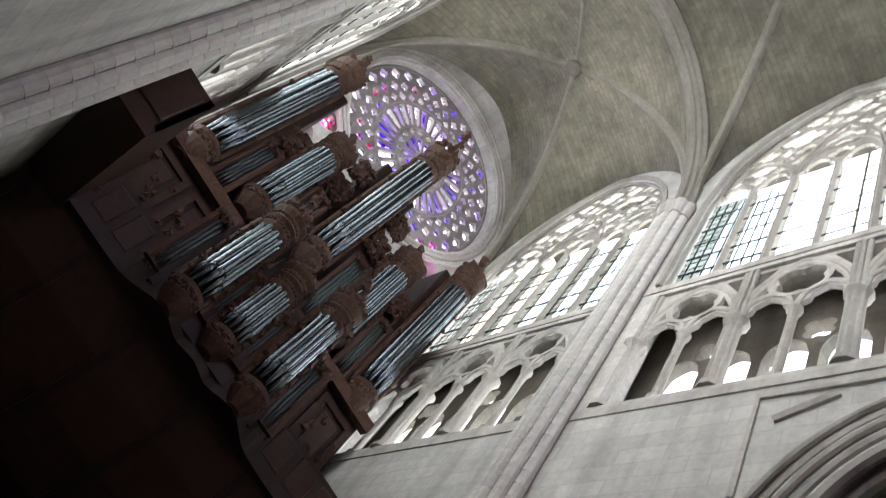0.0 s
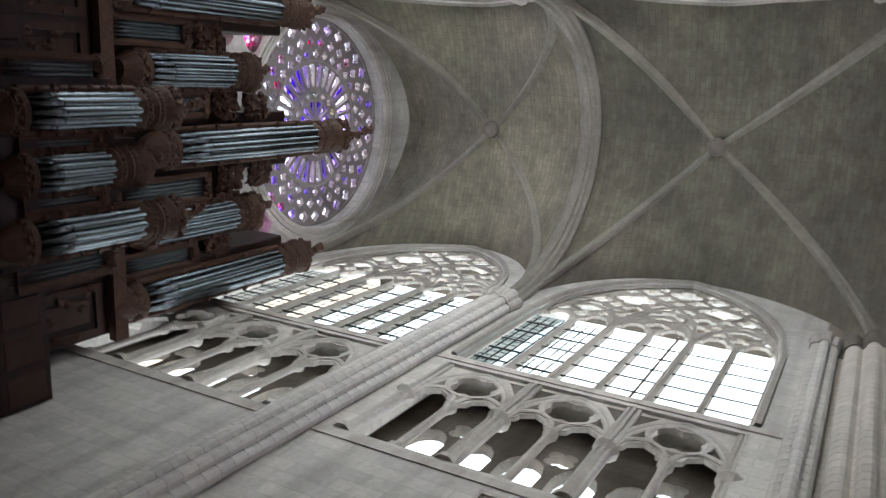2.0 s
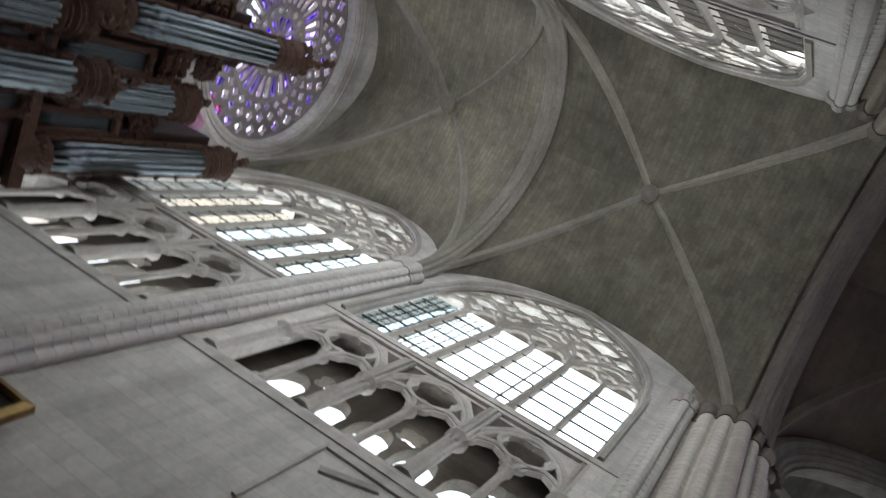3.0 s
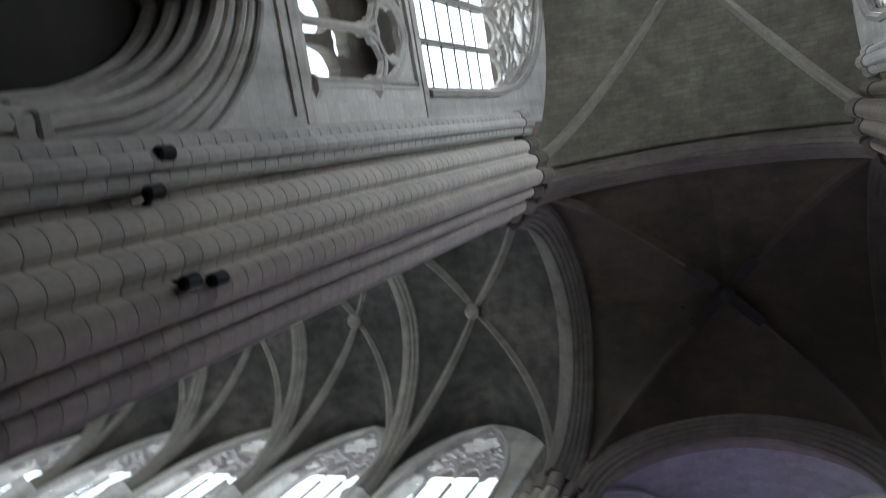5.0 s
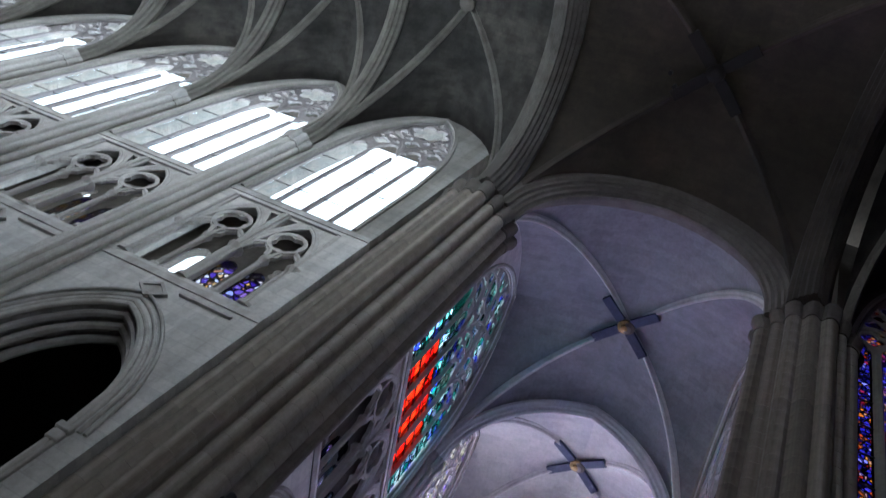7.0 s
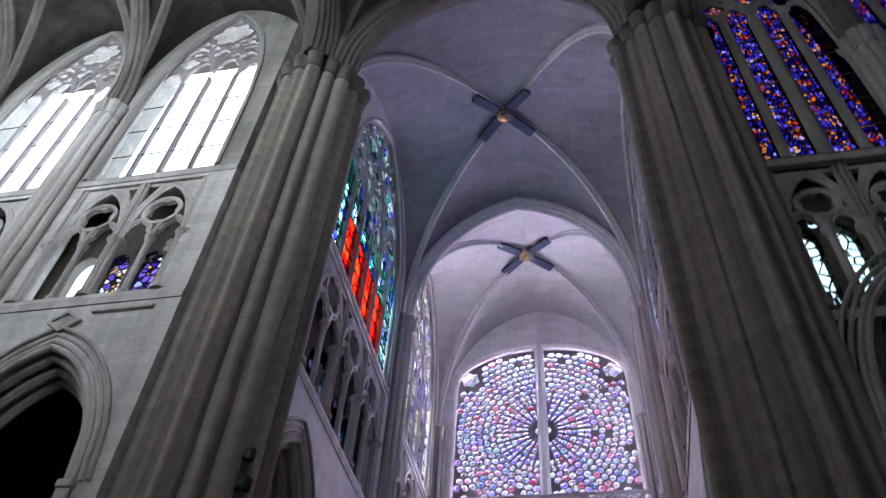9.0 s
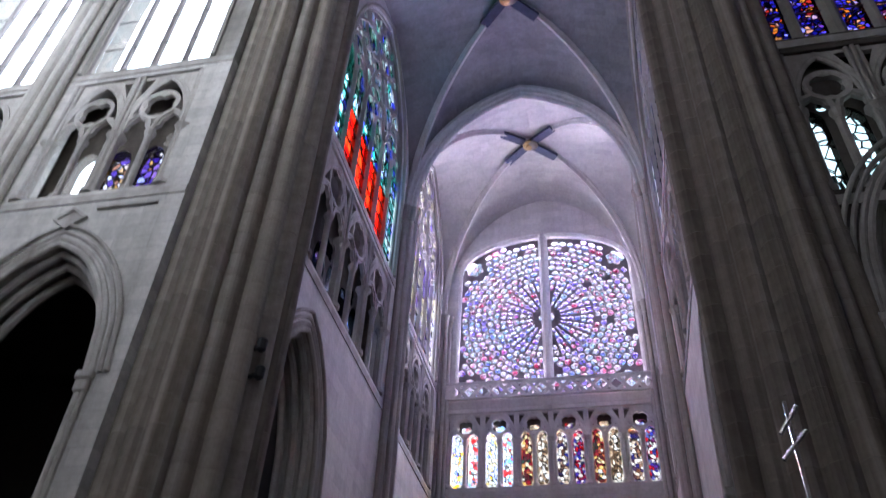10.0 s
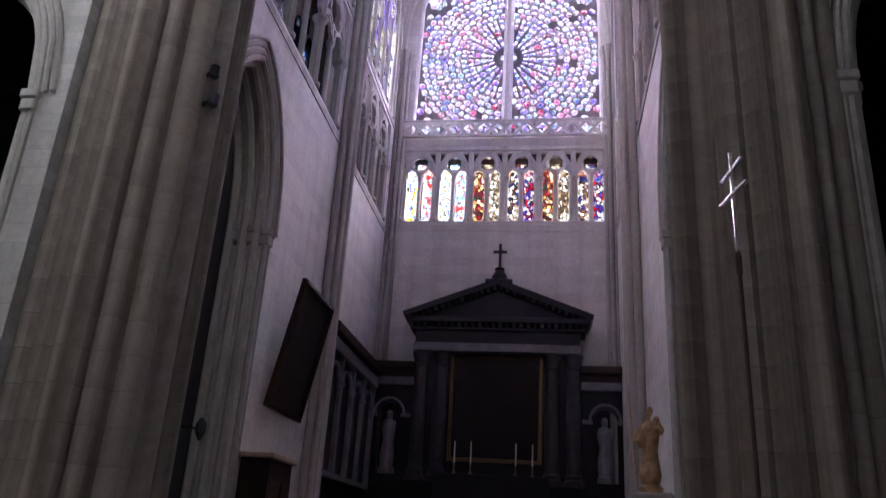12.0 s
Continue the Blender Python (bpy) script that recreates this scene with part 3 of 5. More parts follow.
def bay_wall(name, b, h, wall_mat, arcade, win, tri, top, label, thick=1.15, arch_top=None, m=None):
    """One bay of a main wall: arcade arch below, triforium opening, window opening above."""
    bm = bmesh.new()
    rect = [(-b / 2, 0), (b / 2, 0), (b / 2, h["tri"]), (-b / 2, h["tri"])]
    ahw, azs, arise, au = arcade
    if ahw:
        rect = [(-b / 2, 0), (au - ahw, 0)] + [(u, z) for u, z in arch(ahw, azs, arise, 14, au)][::-1] + [(au + ahw, 0), (b / 2, 0), (b / 2, h["tri"]), (-b / 2, h["tri"])]
    plate(bm, rect, [], -thick, 0)
    low = finish(name, bm, wall_mat, m=m)
    tagged(low, label, "wall", "", "structure")
    bm = bmesh.new()
    t = tri
    plate(bm, [(-b / 2, h["tri"]), (b / 2, h["tri"]), (b / 2, h["sill"]), (-b / 2, h["sill"])],
          [[(-t, h["tri"] + 0.25), (t, h["tri"] + 0.25), (t, h["sill"] - 0.25), (-t, h["sill"] - 0.25)]], -0.5, 0)
    part("triforium_wall", bm, wall_mat, low)
    bm = bmesh.new()
    hw, zs, apex = win
    hole = [(-hw, h["sill"] + 0.2), (hw, h["sill"] + 0.2)] + arch(hw, zs, apex - zs, 16)
    plate(bm, [(-b / 2, h["sill"]), (b / 2, h["sill"]), (b / 2, top), (-b / 2, top)], [hole], -0.8, 0)
    part("clerestory_wall", bm, CLERE if h is V else wall_mat, low)
    # Rib darker than the wall: shade by the window is put into its colour.
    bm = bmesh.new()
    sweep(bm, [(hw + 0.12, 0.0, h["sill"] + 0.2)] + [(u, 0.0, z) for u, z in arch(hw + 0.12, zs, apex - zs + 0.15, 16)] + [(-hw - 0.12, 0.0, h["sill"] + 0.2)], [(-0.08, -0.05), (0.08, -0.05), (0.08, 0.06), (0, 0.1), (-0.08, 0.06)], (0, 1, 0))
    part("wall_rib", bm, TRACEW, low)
    for z, w in ((h["tri"], 0.2), (h["sill"], 0.17)):
        bm = bmesh.new()
        sweep(bm, [(-b / 2, 0, z), (b / 2, 0, z)], [(-0.11, -0.03), (0.11, -0.03), (0.13, w * 0.7), (0.06, w), (-0.02, w * 0.6), (-0.11, w * 0.35)], (0, 0, 1))
        part("string_course", bm, MOULD, low)
    if ahw:
        orders = (0.78, 0.05, 0.12), (0.58, 0.02, 0.14), (0.42, 0.05, 0.13), (0.2, 0.03, 0.16), (0.02, 0.0, 0.2), (-0.1, -0.25, 0.22), (-0.2, -0.5, 0.24), (-0.28, -0.8, 0.24)
        if h is not S:
            orders = (0.46, 0.04, 0.1), (0.3, 0.0, 0.1), (0.14, 0.0, 0.13), (0.02, -0.02, 0.16), (-0.1, -0.25, 0.2), (-0.2, -0.5, 0.22), (-0.28, -0.8, 0.22)
        for sg in (-1, 1):
            bm = bmesh.new()
            for x0, x1, y0, y1 in ((-0.36, 0.1, -0.95, -0.55), (-0.26, 0.16, -0.6, -0.2), (-0.1, 0.24, -0.25, 0.13)):
                a, b2 = au + sg * (ahw + x0), au + sg * (ahw + x1)
                box(bm, min(a, b2), max(a, b2), y0, y1, azs - 0.16, azs + 0.02, 0.03)
                box(bm, min(a, b2) + 0.03, max(a, b2) - 0.03, y0 + 0.03, y1 - 0.03, azs - 0.4, azs - 0.15, 0.03)
            part("impost_capital", bm, MOULD, low)
        for k, (grow, out, w) in enumerate(orders):
            bm = bmesh.new()
            g = ahw + grow
            path = ([] if k < 2 else [(au + g, out, 0)]) + [(u, out, z) for u, z in arch(g, azs, arise + grow * 1.15, 16, au)] + ([] if k < 2 else [(au - g, out, 0)])
            sweep(bm, path, [(w * 0.5 * math.cos(a), w * 0.5 * math.sin(a)) for a in [math.pi * i / 4 for i in range(8)]], (0, 1, 0))
            part("arch_moulding", bm, MOULD, low)
    return low


def shaft_outline(lobes, r, spread, back):
    """A bundle of round shafts that stands out of a wall, as an outline (x along the wall, y out of it)."""
    pts = []
    for i in range(lobes):
        a = math.pi * (i + 0.5) / lobes
        cx, cy = spread * math.cos(a), spread * math.sin(a)
        for j in range(7):
            b = a + (j / 6 - 0.5) * 1.15 * math.pi
            pts.append((cx + r * math.cos(b), cy + r * math.sin(b)))
    return pts + [(-spread - r, -back), (spread + r, -back)]


def wall_shaft(name, h, label, lobes=5, r=0.13, spread=0.36, m=None, z0=0.0, courses=0):
    """A bundle of shafts with base and capital; where asked it is built of separate drums."""
    root = empty(name, m or Matrix.Identity(4))
    tagged(root, label, "wall shaft", "", "structure")
    bm = bmesh.new()
    prism(bm, shaft_outline(lobes, r - (0.006 if courses else 0), spread, 0.05), z0 + 0.6, h - 0.5)
    part("shaft", bm, MOULD, root)
    if courses:
        step = (h - 1.1 - z0) / courses
        bm = bmesh.new()
        prism(bm, shaft_outline(lobes, r, spread, 0.05), 0.003, step - 0.004)
        first = part("drum", bm, DRUM, root)
        first.location.z = z0 + 0.6
        for i in range(1, courses):
            ob = new("drum", first.data)
            ob.parent = root
            ob.location.z = z0 + 0.6 + i * step
    bm = bmesh.new()
    prism(bm, shaft_outline(lobes, r * 1.05, spread, 0.05), h - 0.5, h - 0.12, 1.2)
    prism(bm, shaft_outline(lobes, r * 1.35, spread * 1.15, 0.05), h - 0.12, h + 0.05)
    prism(bm, shaft_outline(lobes, r * 1.25, spread, 0.05), h - 0.6, h - 0.52)
    part("capital", bm, MOULD, root)
    bm = bmesh.new()
    prism(bm, shaft_outline(lobes, r * 1.5, spread, 0.05), z0, z0 + 0.6, 0.92)
    part("base", bm, MOULD, root)
    return root


# ---------- vaults ----------
RIBP = [(-0.15, -0.05), (-0.15, 0.06), (-0.08, 0.13), (-0.06, 0.2), (0, 0.25), (0.06, 0.2), (0.08, 0.13), (0.15, 0.06), (0.15, -0.05)]
BIGRIB = [(-0.34, -0.08), (-0.34, 0.05), (-0.26, 0.12), (-0.22, 0.22), (-0.12, 0.24), (-0.09, 0.33), (0, 0.38), (0.09, 0.33), (0.12, 0.24), (0.22, 0.22), (0.26, 0.12), (0.34, 0.05), (0.34, -0.08)]


def bent(p, q, z0, z1, t, e):
    return Vector((p[0] + (q[0] - p[0]) * t, p[1] + (q[1] - p[1]) * t, z0 + (z1 - z0) * pointed(t, e)))


def vault(name, x0, x1, y0, y1, zs, key, edge, mat, label, mid=None, rib=None):
    """A four-part rib vault; edge: apex heights over the sides x0, x1, y0, y1."""
    root = empty(name, Matrix.Identity(4))
    tagged(root, label, "vault", "", "structure")
    mid = mid or ((x0 + x1) / 2, (y0 + y1) / 2)
    corners = {"a": (x0, y0), "b": (x1, y0), "c": (x1, y1), "d": (x0, y1)}
    sides = [("d", "a", (x0, mid[1]), edge[0]), ("b", "c", (x1, mid[1]), edge[1]), ("a", "b", (mid[0], y0), edge[2]), ("c", "d", (mid[0], y1), edge[3])]
    n, k = 14, 7
    for p, q, apex, top in sides:
        for c in (p, q):
            bm = bmesh.new()
            grid = []
            for i in range(n + 1):
                t = (i / n) ** 1.5
                g = bent(corners[c], mid, zs, key, t, 0.0)
                w = bent(corners[c], apex, zs, top, t, 0.1)
                row = []
                for j in range(k + 1):
                    s = j / k
                    v = g.lerp(w, s)
                    v.z += 0.15 * math.sin(math.pi * s) * min(1, t * 3)
                    row.append(bm.verts.new(v))
                grid.append(row)
            for i in range(n):
                for j in range(k):
                    bm.faces.new((grid[i][j], grid[i + 1][j], grid[i + 1][j + 1], grid[i][j + 1]))
            bmesh.ops.remove_doubles(bm, verts=bm.verts, dist=1e-4)
            part("web", bm, mat, root, smooth=True)
    for c in corners.values():
        bm = bmesh.new()
        d = Vector((mid[0] - c[0], mid[1] - c[1], 0)).normalized()
        sweep(bm, [bent(c, mid, zs, key, (i / 18) ** 1.5, 0.0) + Vector((0, 0, 0.1)) for i in range(19)], [(a, -b) for a, b in RIBP], (-d.y, d.x, 0))
        part("diagonal_rib", bm, rib or RIB, root, smooth=False)
    bm = bmesh.new()
    lathe(bm, [(0.08, key - 0.42), (0.16, key - 0.4), (0.28, key - 0.3), (0.3, key - 0.2), (0.2, key + 0.05)], 14, mid)
    part("boss", bm, KEYDARK if rib == XRIB else DARKRIB, root)
    return root


def transverse(name, a, b, zs, top, profile, label, mat=None, e=0.05):
    """A moulded arch between two springings."""
    bm = bmesh.new()
    mid = ((a[0] + b[0]) / 2, (a[1] + b[1]) / 2)
    left = [bent(a, mid, zs, top, (i / 16) ** 1.5, e) for i in range(17)]
    right = [bent(b, mid, zs, top, (i / 16) ** 1.5, e) for i in range(16)][::-1]
    d = Vector((b[0] - a[0], b[1] - a[1], 0)).normalized()
    sweep(bm, left + right, [(u, -v) for u, v in profile], (-d.y, d.x, 0))
    ob = finish(name, bm, mat or RIB)
    return tagged(ob, label, "arch", "", "structure")


# ---------- the place ----------
def west(y):
    return pose(0, y, 0, 0, 0, -90)


def arm(prefix, xw, xe, bays, h, wall_mat, web, lights, glazing, sides, top, dy, arc, tri_glazing, label):
    """One transept arm: side walls bay by bay, shafts, vaults and arches."""
    for bi, (y0, y1) in enumerate(bays):
        b, c = y1 - y0, (y0 + y1) / 2
        hw = b / 2 - 0.85
        apex = h["key"] - 1.3
        zs = h["cap"] + 0.1
        for si, s in enumerate(sides):
            turn = -90 if s < 0 else 90
            m = pose(xw if s < 0 else xe, c, 0, 0, 0, turn)
            nm = "wall_%s_%s_%d" % (prefix, "west" if s < 0 else "east", bi + 1)
            bay_wall(nm, b, h, wall_mat, arc(bi, s), (hw, zs, apex), hw, top, label, m=m)
            if prefix == "south" and bi == 0:
                low = bpy.data.objects[nm]
                bm = bmesh.new()
                sweep(bm, [(-0.05 * s, 0.0, 9.2), (-0.05 * s, 0.0, 11.35), (3.6 * s, 0.0, 11.35)], [(-0.06, -0.02), (0.06, -0.02), (0.05, 0.07), (-0.05, 0.07)], (0, 1, 0))
                part("label_moulding", bm, MOULD, low)
                bm = bmesh.new()
                sweep(bm, [(0.25 * s, 0.0, 10.75), (1.1 * s, 0.0, 11.15)], [(-0.07, -0.02), (0.07, -0.02), (0.05, 0.09), (-0.05, 0.09)], (0, 1, 0))
                part("raking_moulding", bm, MOULD, low)
            w = window("window_1", hw, h["sill"] + 0.2, zs, zs + 1.15, apex, lights, glazing(s, bi), "tall traceried church window with leaded glass")
            w.matrix_basis = m
            t = triforium("triforium", hw, h["tri"] + 0.25, h["sill"] - 0.25, lights, tri_glazing(s, bi), "carved stone triforium screen with foiled circles")
            t.matrix_basis = m
        vy0, vy1 = (y0 if abs(y0) > 7 else 5.1, y1 if abs(y1) > 7 else -5.1)
        # The bay beside the crossing takes its weaker light from a darker web.
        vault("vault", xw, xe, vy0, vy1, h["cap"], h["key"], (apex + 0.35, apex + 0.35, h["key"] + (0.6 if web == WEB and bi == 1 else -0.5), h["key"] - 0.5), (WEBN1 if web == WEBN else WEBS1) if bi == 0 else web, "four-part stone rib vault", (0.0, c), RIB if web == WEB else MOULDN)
    yb = bays[0][0] if bays[0][0] in (bays[1][1],) else bays[0][1]
    transverse("transverse_arch", (xw, yb), (xe, yb), h["cap"], h["key"] - 0.75, BIGRIB, "moulded stone transverse arch", RIB if web == WEB else MOULDN, 0.05 if web == WEB else 0.25)
    for s in (-1, 1):
        wall_shaft("wall_shaft", h["cap"], "bundle of slender stone shafts on the wall", m=pose(xw if s < 0 else xe, yb, 0, 0, 0, -90 if s < 0 else 90), courses=64 if prefix == "south" else 0)
    return yb


def all_of(mat):
    return lambda s, bi: (lambda i, z: mat)


def south_glass(s, bi):
    if bi == 1:
        return lambda i, z: PALETINT if i >= 0 else CLEAR
    return lambda i, z: TINT if (i == 5 and s < 0) else PALETINT if (i == 4 and s < 0) else CLEAR


arm("south", -S_X, S_X, S_BAYS, S, WALL, WEB, 6, south_glass, (-1, 1), 28.6, 0,
    lambda bi, s: (1.5, 7.0, 3.0, 2.05 * s) if bi == 0 else (0, 0, 0, 0), all_of(CLEAR), "pale ashlar wall of the transept arm")


def north_glass(s, bi):
    if s > 0:
        return lambda i, z: EASTG
    if bi == 0:
        return lambda i, z: RED if z < 20 and 0 < i < 5 else GREENRED
    return lambda i, z: PALE


arm("north", -N_X, 4.4, N_BAYS, N, PLASTER, WEBN, 6, north_glass, (-1, 1), 30, 0,
    lambda bi, s: (1.75, 8.3, 3.5, -2.5 * s) if bi == 0 else (0, 0, 0, 0), all_of(DARKG), "limewashed wall of the transept arm")

# nave and choir
nave_w = window("window_1", BW / 2 - 0.74, V["sill"] + 0.2, V["cap"] + 0.1, V["cap"] + 3.0, V["key"] - 0.3, 4, clear_at, "tall four-light church window with clear leaded glass", rows=4, iron=0.008, stone_mat=TRACE, mw=0.08)
nave_t = triforium("triforium", BW / 2 - 0.75, V["tri"] + 0.25, V["sill"] - 0.25, 4, lambda i, z: CLEAR if i == 3 else NAVEG, "four-light stone triforium with foiled circles", share=0.48, foot=0.7)
CB = 3.9
choir_w = window("window_1", 1.62, C["sill"] + 0.2, C["cap"] + 0.1, C["cap"] + 3.3, C["key"] - 1.6, 4, lambda i, z: BLUE, "tall medieval stained glass window", mw=0.24)
choir_t = triforium("triforium", 1.45, C["tri"] + 0.25, C["sill"] - 0.25, 4, lambda i, z: PALEGREEN, "dark stone triforium with greenish glass", back=0.5)
used = set()
for bays, tag, ww, tt, h, bw, hw in ((V_BAYS, "nave", nave_w, nave_t, V, BW, BW / 2 - 0.74), (C_BAYS, "choir", choir_w, choir_t, C, CB, 1.62)):
    for i, (x0, x1) in enumerate(bays):
        c = (x0 + x1) / 2
        for s in (1, -1):
            m = pose(c, s * V_Y, 0, 0, 0, 180 if s > 0 else 0)
            low = bay_wall("wall_%s_%s_%d" % (tag, "north" if s > 0 else "south", i + 1), bw, h, WALL if tag == "nave" else CHOIRW, (bw / 2 - 0.72, 8.6, 3.3, 0), (hw, h["cap"] + 0.1, h["key"] - (0.3 if tag == "nave" else 1.6)), hw if tag == "nave" else 1.45, 29, "pale ashlar wall of the " + tag, m=m)
            if tag == "nave":
                bm = bmesh.new()
                k = [(0, 12.28), (0.42, 12.6), (0, 12.92), (-0.42, 12.6)]
                plate(bm, k, [[(u * 0.7, 12.6 + (z - 12.6) * 0.7) for u, z in k]], 0, 0.09)
                slab(bm, [(u * 0.7, 12.6 + (z - 12.6) * 0.7) for u, z in k], -0.02, 0.05)
                part("carved_lozenge", bm, MOULD, low)
                bm = bmesh.new()
                for sg in (-1, 1):
                    sweep(bm, [(sg * 0.55, 0.0, 12.85), (sg * 2.0, 0.0, 12.85)], [(-0.05, 0), (0.05, 0), (0.03, 0.07), (-0.03, 0.07)], (0, 0, 1))
                part("label_moulding", bm, MOULD, low)
            for o in (ww, tt):
                if o.name in used:
                    copy_thing(o, m)
                else:
                    used.add(o.name)
                    o.matrix_basis = m
            edge = x0 if tag == "nave" else x1
            wall_shaft("wall_shaft", h["cap"], "bundle of slender stone shafts on the wall", m=pose(edge, s * V_Y, 0, 0, 0, 180 if s > 0 else 0))
        e = x0 if tag == "nave" else x1
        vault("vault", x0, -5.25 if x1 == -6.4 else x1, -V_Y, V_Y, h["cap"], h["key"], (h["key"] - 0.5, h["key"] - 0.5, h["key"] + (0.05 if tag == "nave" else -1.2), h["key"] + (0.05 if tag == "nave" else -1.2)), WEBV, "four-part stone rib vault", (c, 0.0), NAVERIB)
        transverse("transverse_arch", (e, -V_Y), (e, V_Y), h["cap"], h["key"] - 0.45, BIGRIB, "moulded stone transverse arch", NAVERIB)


# crossing: four clustered piers of coursed stone, four arches and the vault
def pier_outline(r):
    """A round cluster of larger and smaller rolls with hollows between them."""
    pts, n = [], 16
    for i in range(n * 8):
        a = 2 * math.pi * i / (n * 8)
        roll = abs(math.sin(n * a / 2)) ** 0.55
        deep = 0.26 if int(n * a / (2 * math.pi)) % 2 else 0.2
        d = (r - deep * (1 - roll) - (0.07 if int(n * a / (2 * math.pi)) % 2 else 0.0)) * (1 + 0.05 * math.cos(4 * a))
        pts.append((d * math.cos(a), d * math.sin(a)))
    return pts


CAPX = 22.3
course_mesh = {}
for sx in (-1, 1):
    for sy in (-1, 1):
        root = empty("crossing_pier", pose(sx * PX, sy * PY, 0))
        tagged(root, "massive clustered stone pier of the crossing, in courses", "pier", "crossing piers", "structure")
        bm = bmesh.new()
        coursed = sx < 0 and sy < 0
        prism(bm, pier_outline(PH - (0.025 if coursed else 0.004)), 0.8, CAPX - 0.3)
        part("core", bm, DIM if coursed else PIERST, root)
        bm = bmesh.new()
        prism(bm, pier_outline(PH + 0.25), 0, 0.8, 0.9)
        part("base", bm, PIERST, root)
        bm = bmesh.new()
        prism(bm, pier_outline(PH), CAPX - 0.45, CAPX - 0.12, 1.1)
        prism(bm, pier_outline(PH * 1.1), CAPX - 0.12, CAPX + 0.05)
        prism(bm, pier_outline(PH * 1.03), CAPX - 0.62, CAPX - 0.52)
        part("capital", bm, DARKRIB, root, "dark carved capital")
        n = 74 if coursed else 40
        hgt = (CAPX - 0.45 - 0.8) / n
        if coursed not in course_mesh:
            bm = bmesh.new()
            prism(bm, pier_outline(PH), 0.005, hgt - 0.006)
            ob = part("course", bm, PIERPALE if coursed else PIERST, root)
            course_mesh[coursed] = ob.data
            ob.location.z = 0.8
            start = 1
        else:
            start = 0
        for i in range(start, n):
            ob = new("course", course_mesh[coursed])
            ob.parent = root
            ob.location.z = 0.8 + i * hgt
for sx in (-1, 1):
    for sy in (-1, 1):
        xx = S_X if sy < 0 else (N_X if sx < 0 else 4.4)
        for px, py, turn in ((sx * xx, sy * 6.45, -90 if sx < 0 else 90),):
            wall_shaft("wall_shaft", CAPX, "slender respond shafts beside the crossing pier", lobes=3, r=0.14, spread=0.2, m=pose(px, py, 0, 0, 0, turn), courses=72 if sy < 0 else 0)
K = 28.0
AX, AY = 4.3, 4.3
bigarch = [(a * 0.85, b) for a, b in [(-1.2, -0.3), (-1.2, 0.05), (-1.0, 0.14), (-0.95, 0.24), (-0.75, 0.28), (-0.7, 0.4), (-0.5, 0.45), (-0.42, 0.56), (-0.2, 0.6), (-0.12, 0.7), (0.12, 0.7), (0.2, 0.6), (0.42, 0.56), (0.5, 0.45), (0.7, 0.4), (0.75, 0.28), (0.95, 0.24), (1.0, 0.14), (1.2, 0.05), (1.2, -0.3)]]
bigarch = [(u * 0.55, v * 0.8) for u, v in bigarch]
# The arches' stone tones carry the shade, darkest on the choir side.
for a, b, top in (((-4.35, -4.65), (4.35, -4.65), 27.0), ((4.35, 4.65), (-4.35, 4.65), 27.0), ((-4.95, 4.1), (-4.95, -4.1), 26.6), ((4.75, -4.1), (4.75, 4.1), 26.6)):
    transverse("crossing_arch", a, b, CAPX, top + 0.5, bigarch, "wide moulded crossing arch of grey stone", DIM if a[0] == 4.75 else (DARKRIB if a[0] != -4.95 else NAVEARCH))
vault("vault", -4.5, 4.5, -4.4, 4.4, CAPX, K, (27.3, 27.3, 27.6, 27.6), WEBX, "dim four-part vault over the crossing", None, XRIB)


def key_cross(x, y, key, r, mat, label, dx, dy):
    """Painted or moulded arms that run out from a boss along the diagonal ribs."""
    root = empty("keystone_cross", pose(x, y, key))
    tagged(root, label, "keystone")
    for sx in (-1, 1):
        for sy in (-1, 1):
            bm = bmesh.new()
            d = Vector((sx * dx, sy * dy, 0)).normalized()
            sweep(bm, [d * 0.3 + Vector((0, 0, -0.2)), d * r + Vector((0, 0, -0.2 - 0.05 * r * r))], [(-0.18, -0.06), (0.18, -0.06), (0.18, 0.1), (-0.18, 0.1)], (-d.y, d.x, 0))
            part("arm", bm, mat, root)
    bm = bmesh.new()
    lathe(bm, [(0.06, -0.44), (0.13, -0.42), (0.17, -0.34), (0.3, -0.3), (0.31, -0.2), (0.2, -0.1)], 14)
    part("boss", bm, GOLD if mat == CROSSBLUE else mat, root, "gilded carved boss" if mat == CROSSBLUE else "")
    return root


for y0, y1 in N_BAYS:
    key_cross((4.4 - N_X) / 2, (y0 + y1) / 2, N["key"], 1.45, CROSSBLUE, "dark blue painted cross round a gilded keystone", 4.5, (y1 - y0) / 2)
key_cross(0, 0, K, 1.5, KEYDARK, "very dark stone keystone with moulded arms", AX, AY)
# Solid dark discs stand for the shade inside two round holes.
for u, v in ((-1.1, 0.75), (-1.35, 0.35)):
    bm = bmesh.new()
    lathe(bm, [(0.07, K - 0.34), (0.07, K - 0.12)], 10, (u, v))
    tagged(finish("vault_hole", bm, IRON), "dark disc standing for a round hole in the vault", "hole")

# ---------- ends, floor, aisles, sky-blocking slab ---
bm = bmesh.new()
box(bm, -45, 30, -30, 30, -0.3, 0)
tagged(finish("floor", bm, FLOOR), "dark grey stone floor", "floor", "", "structure")
# Unseen slab added to keep sky light from leaking past the vaults.
bm = bmesh.new()
box(bm, -39, 22, -25, 24, 30.2, 30.5)
tagged(finish("roof", bm, DIM), "unseen slab over the vaults that blocks sky light", "roof", "", "structure")


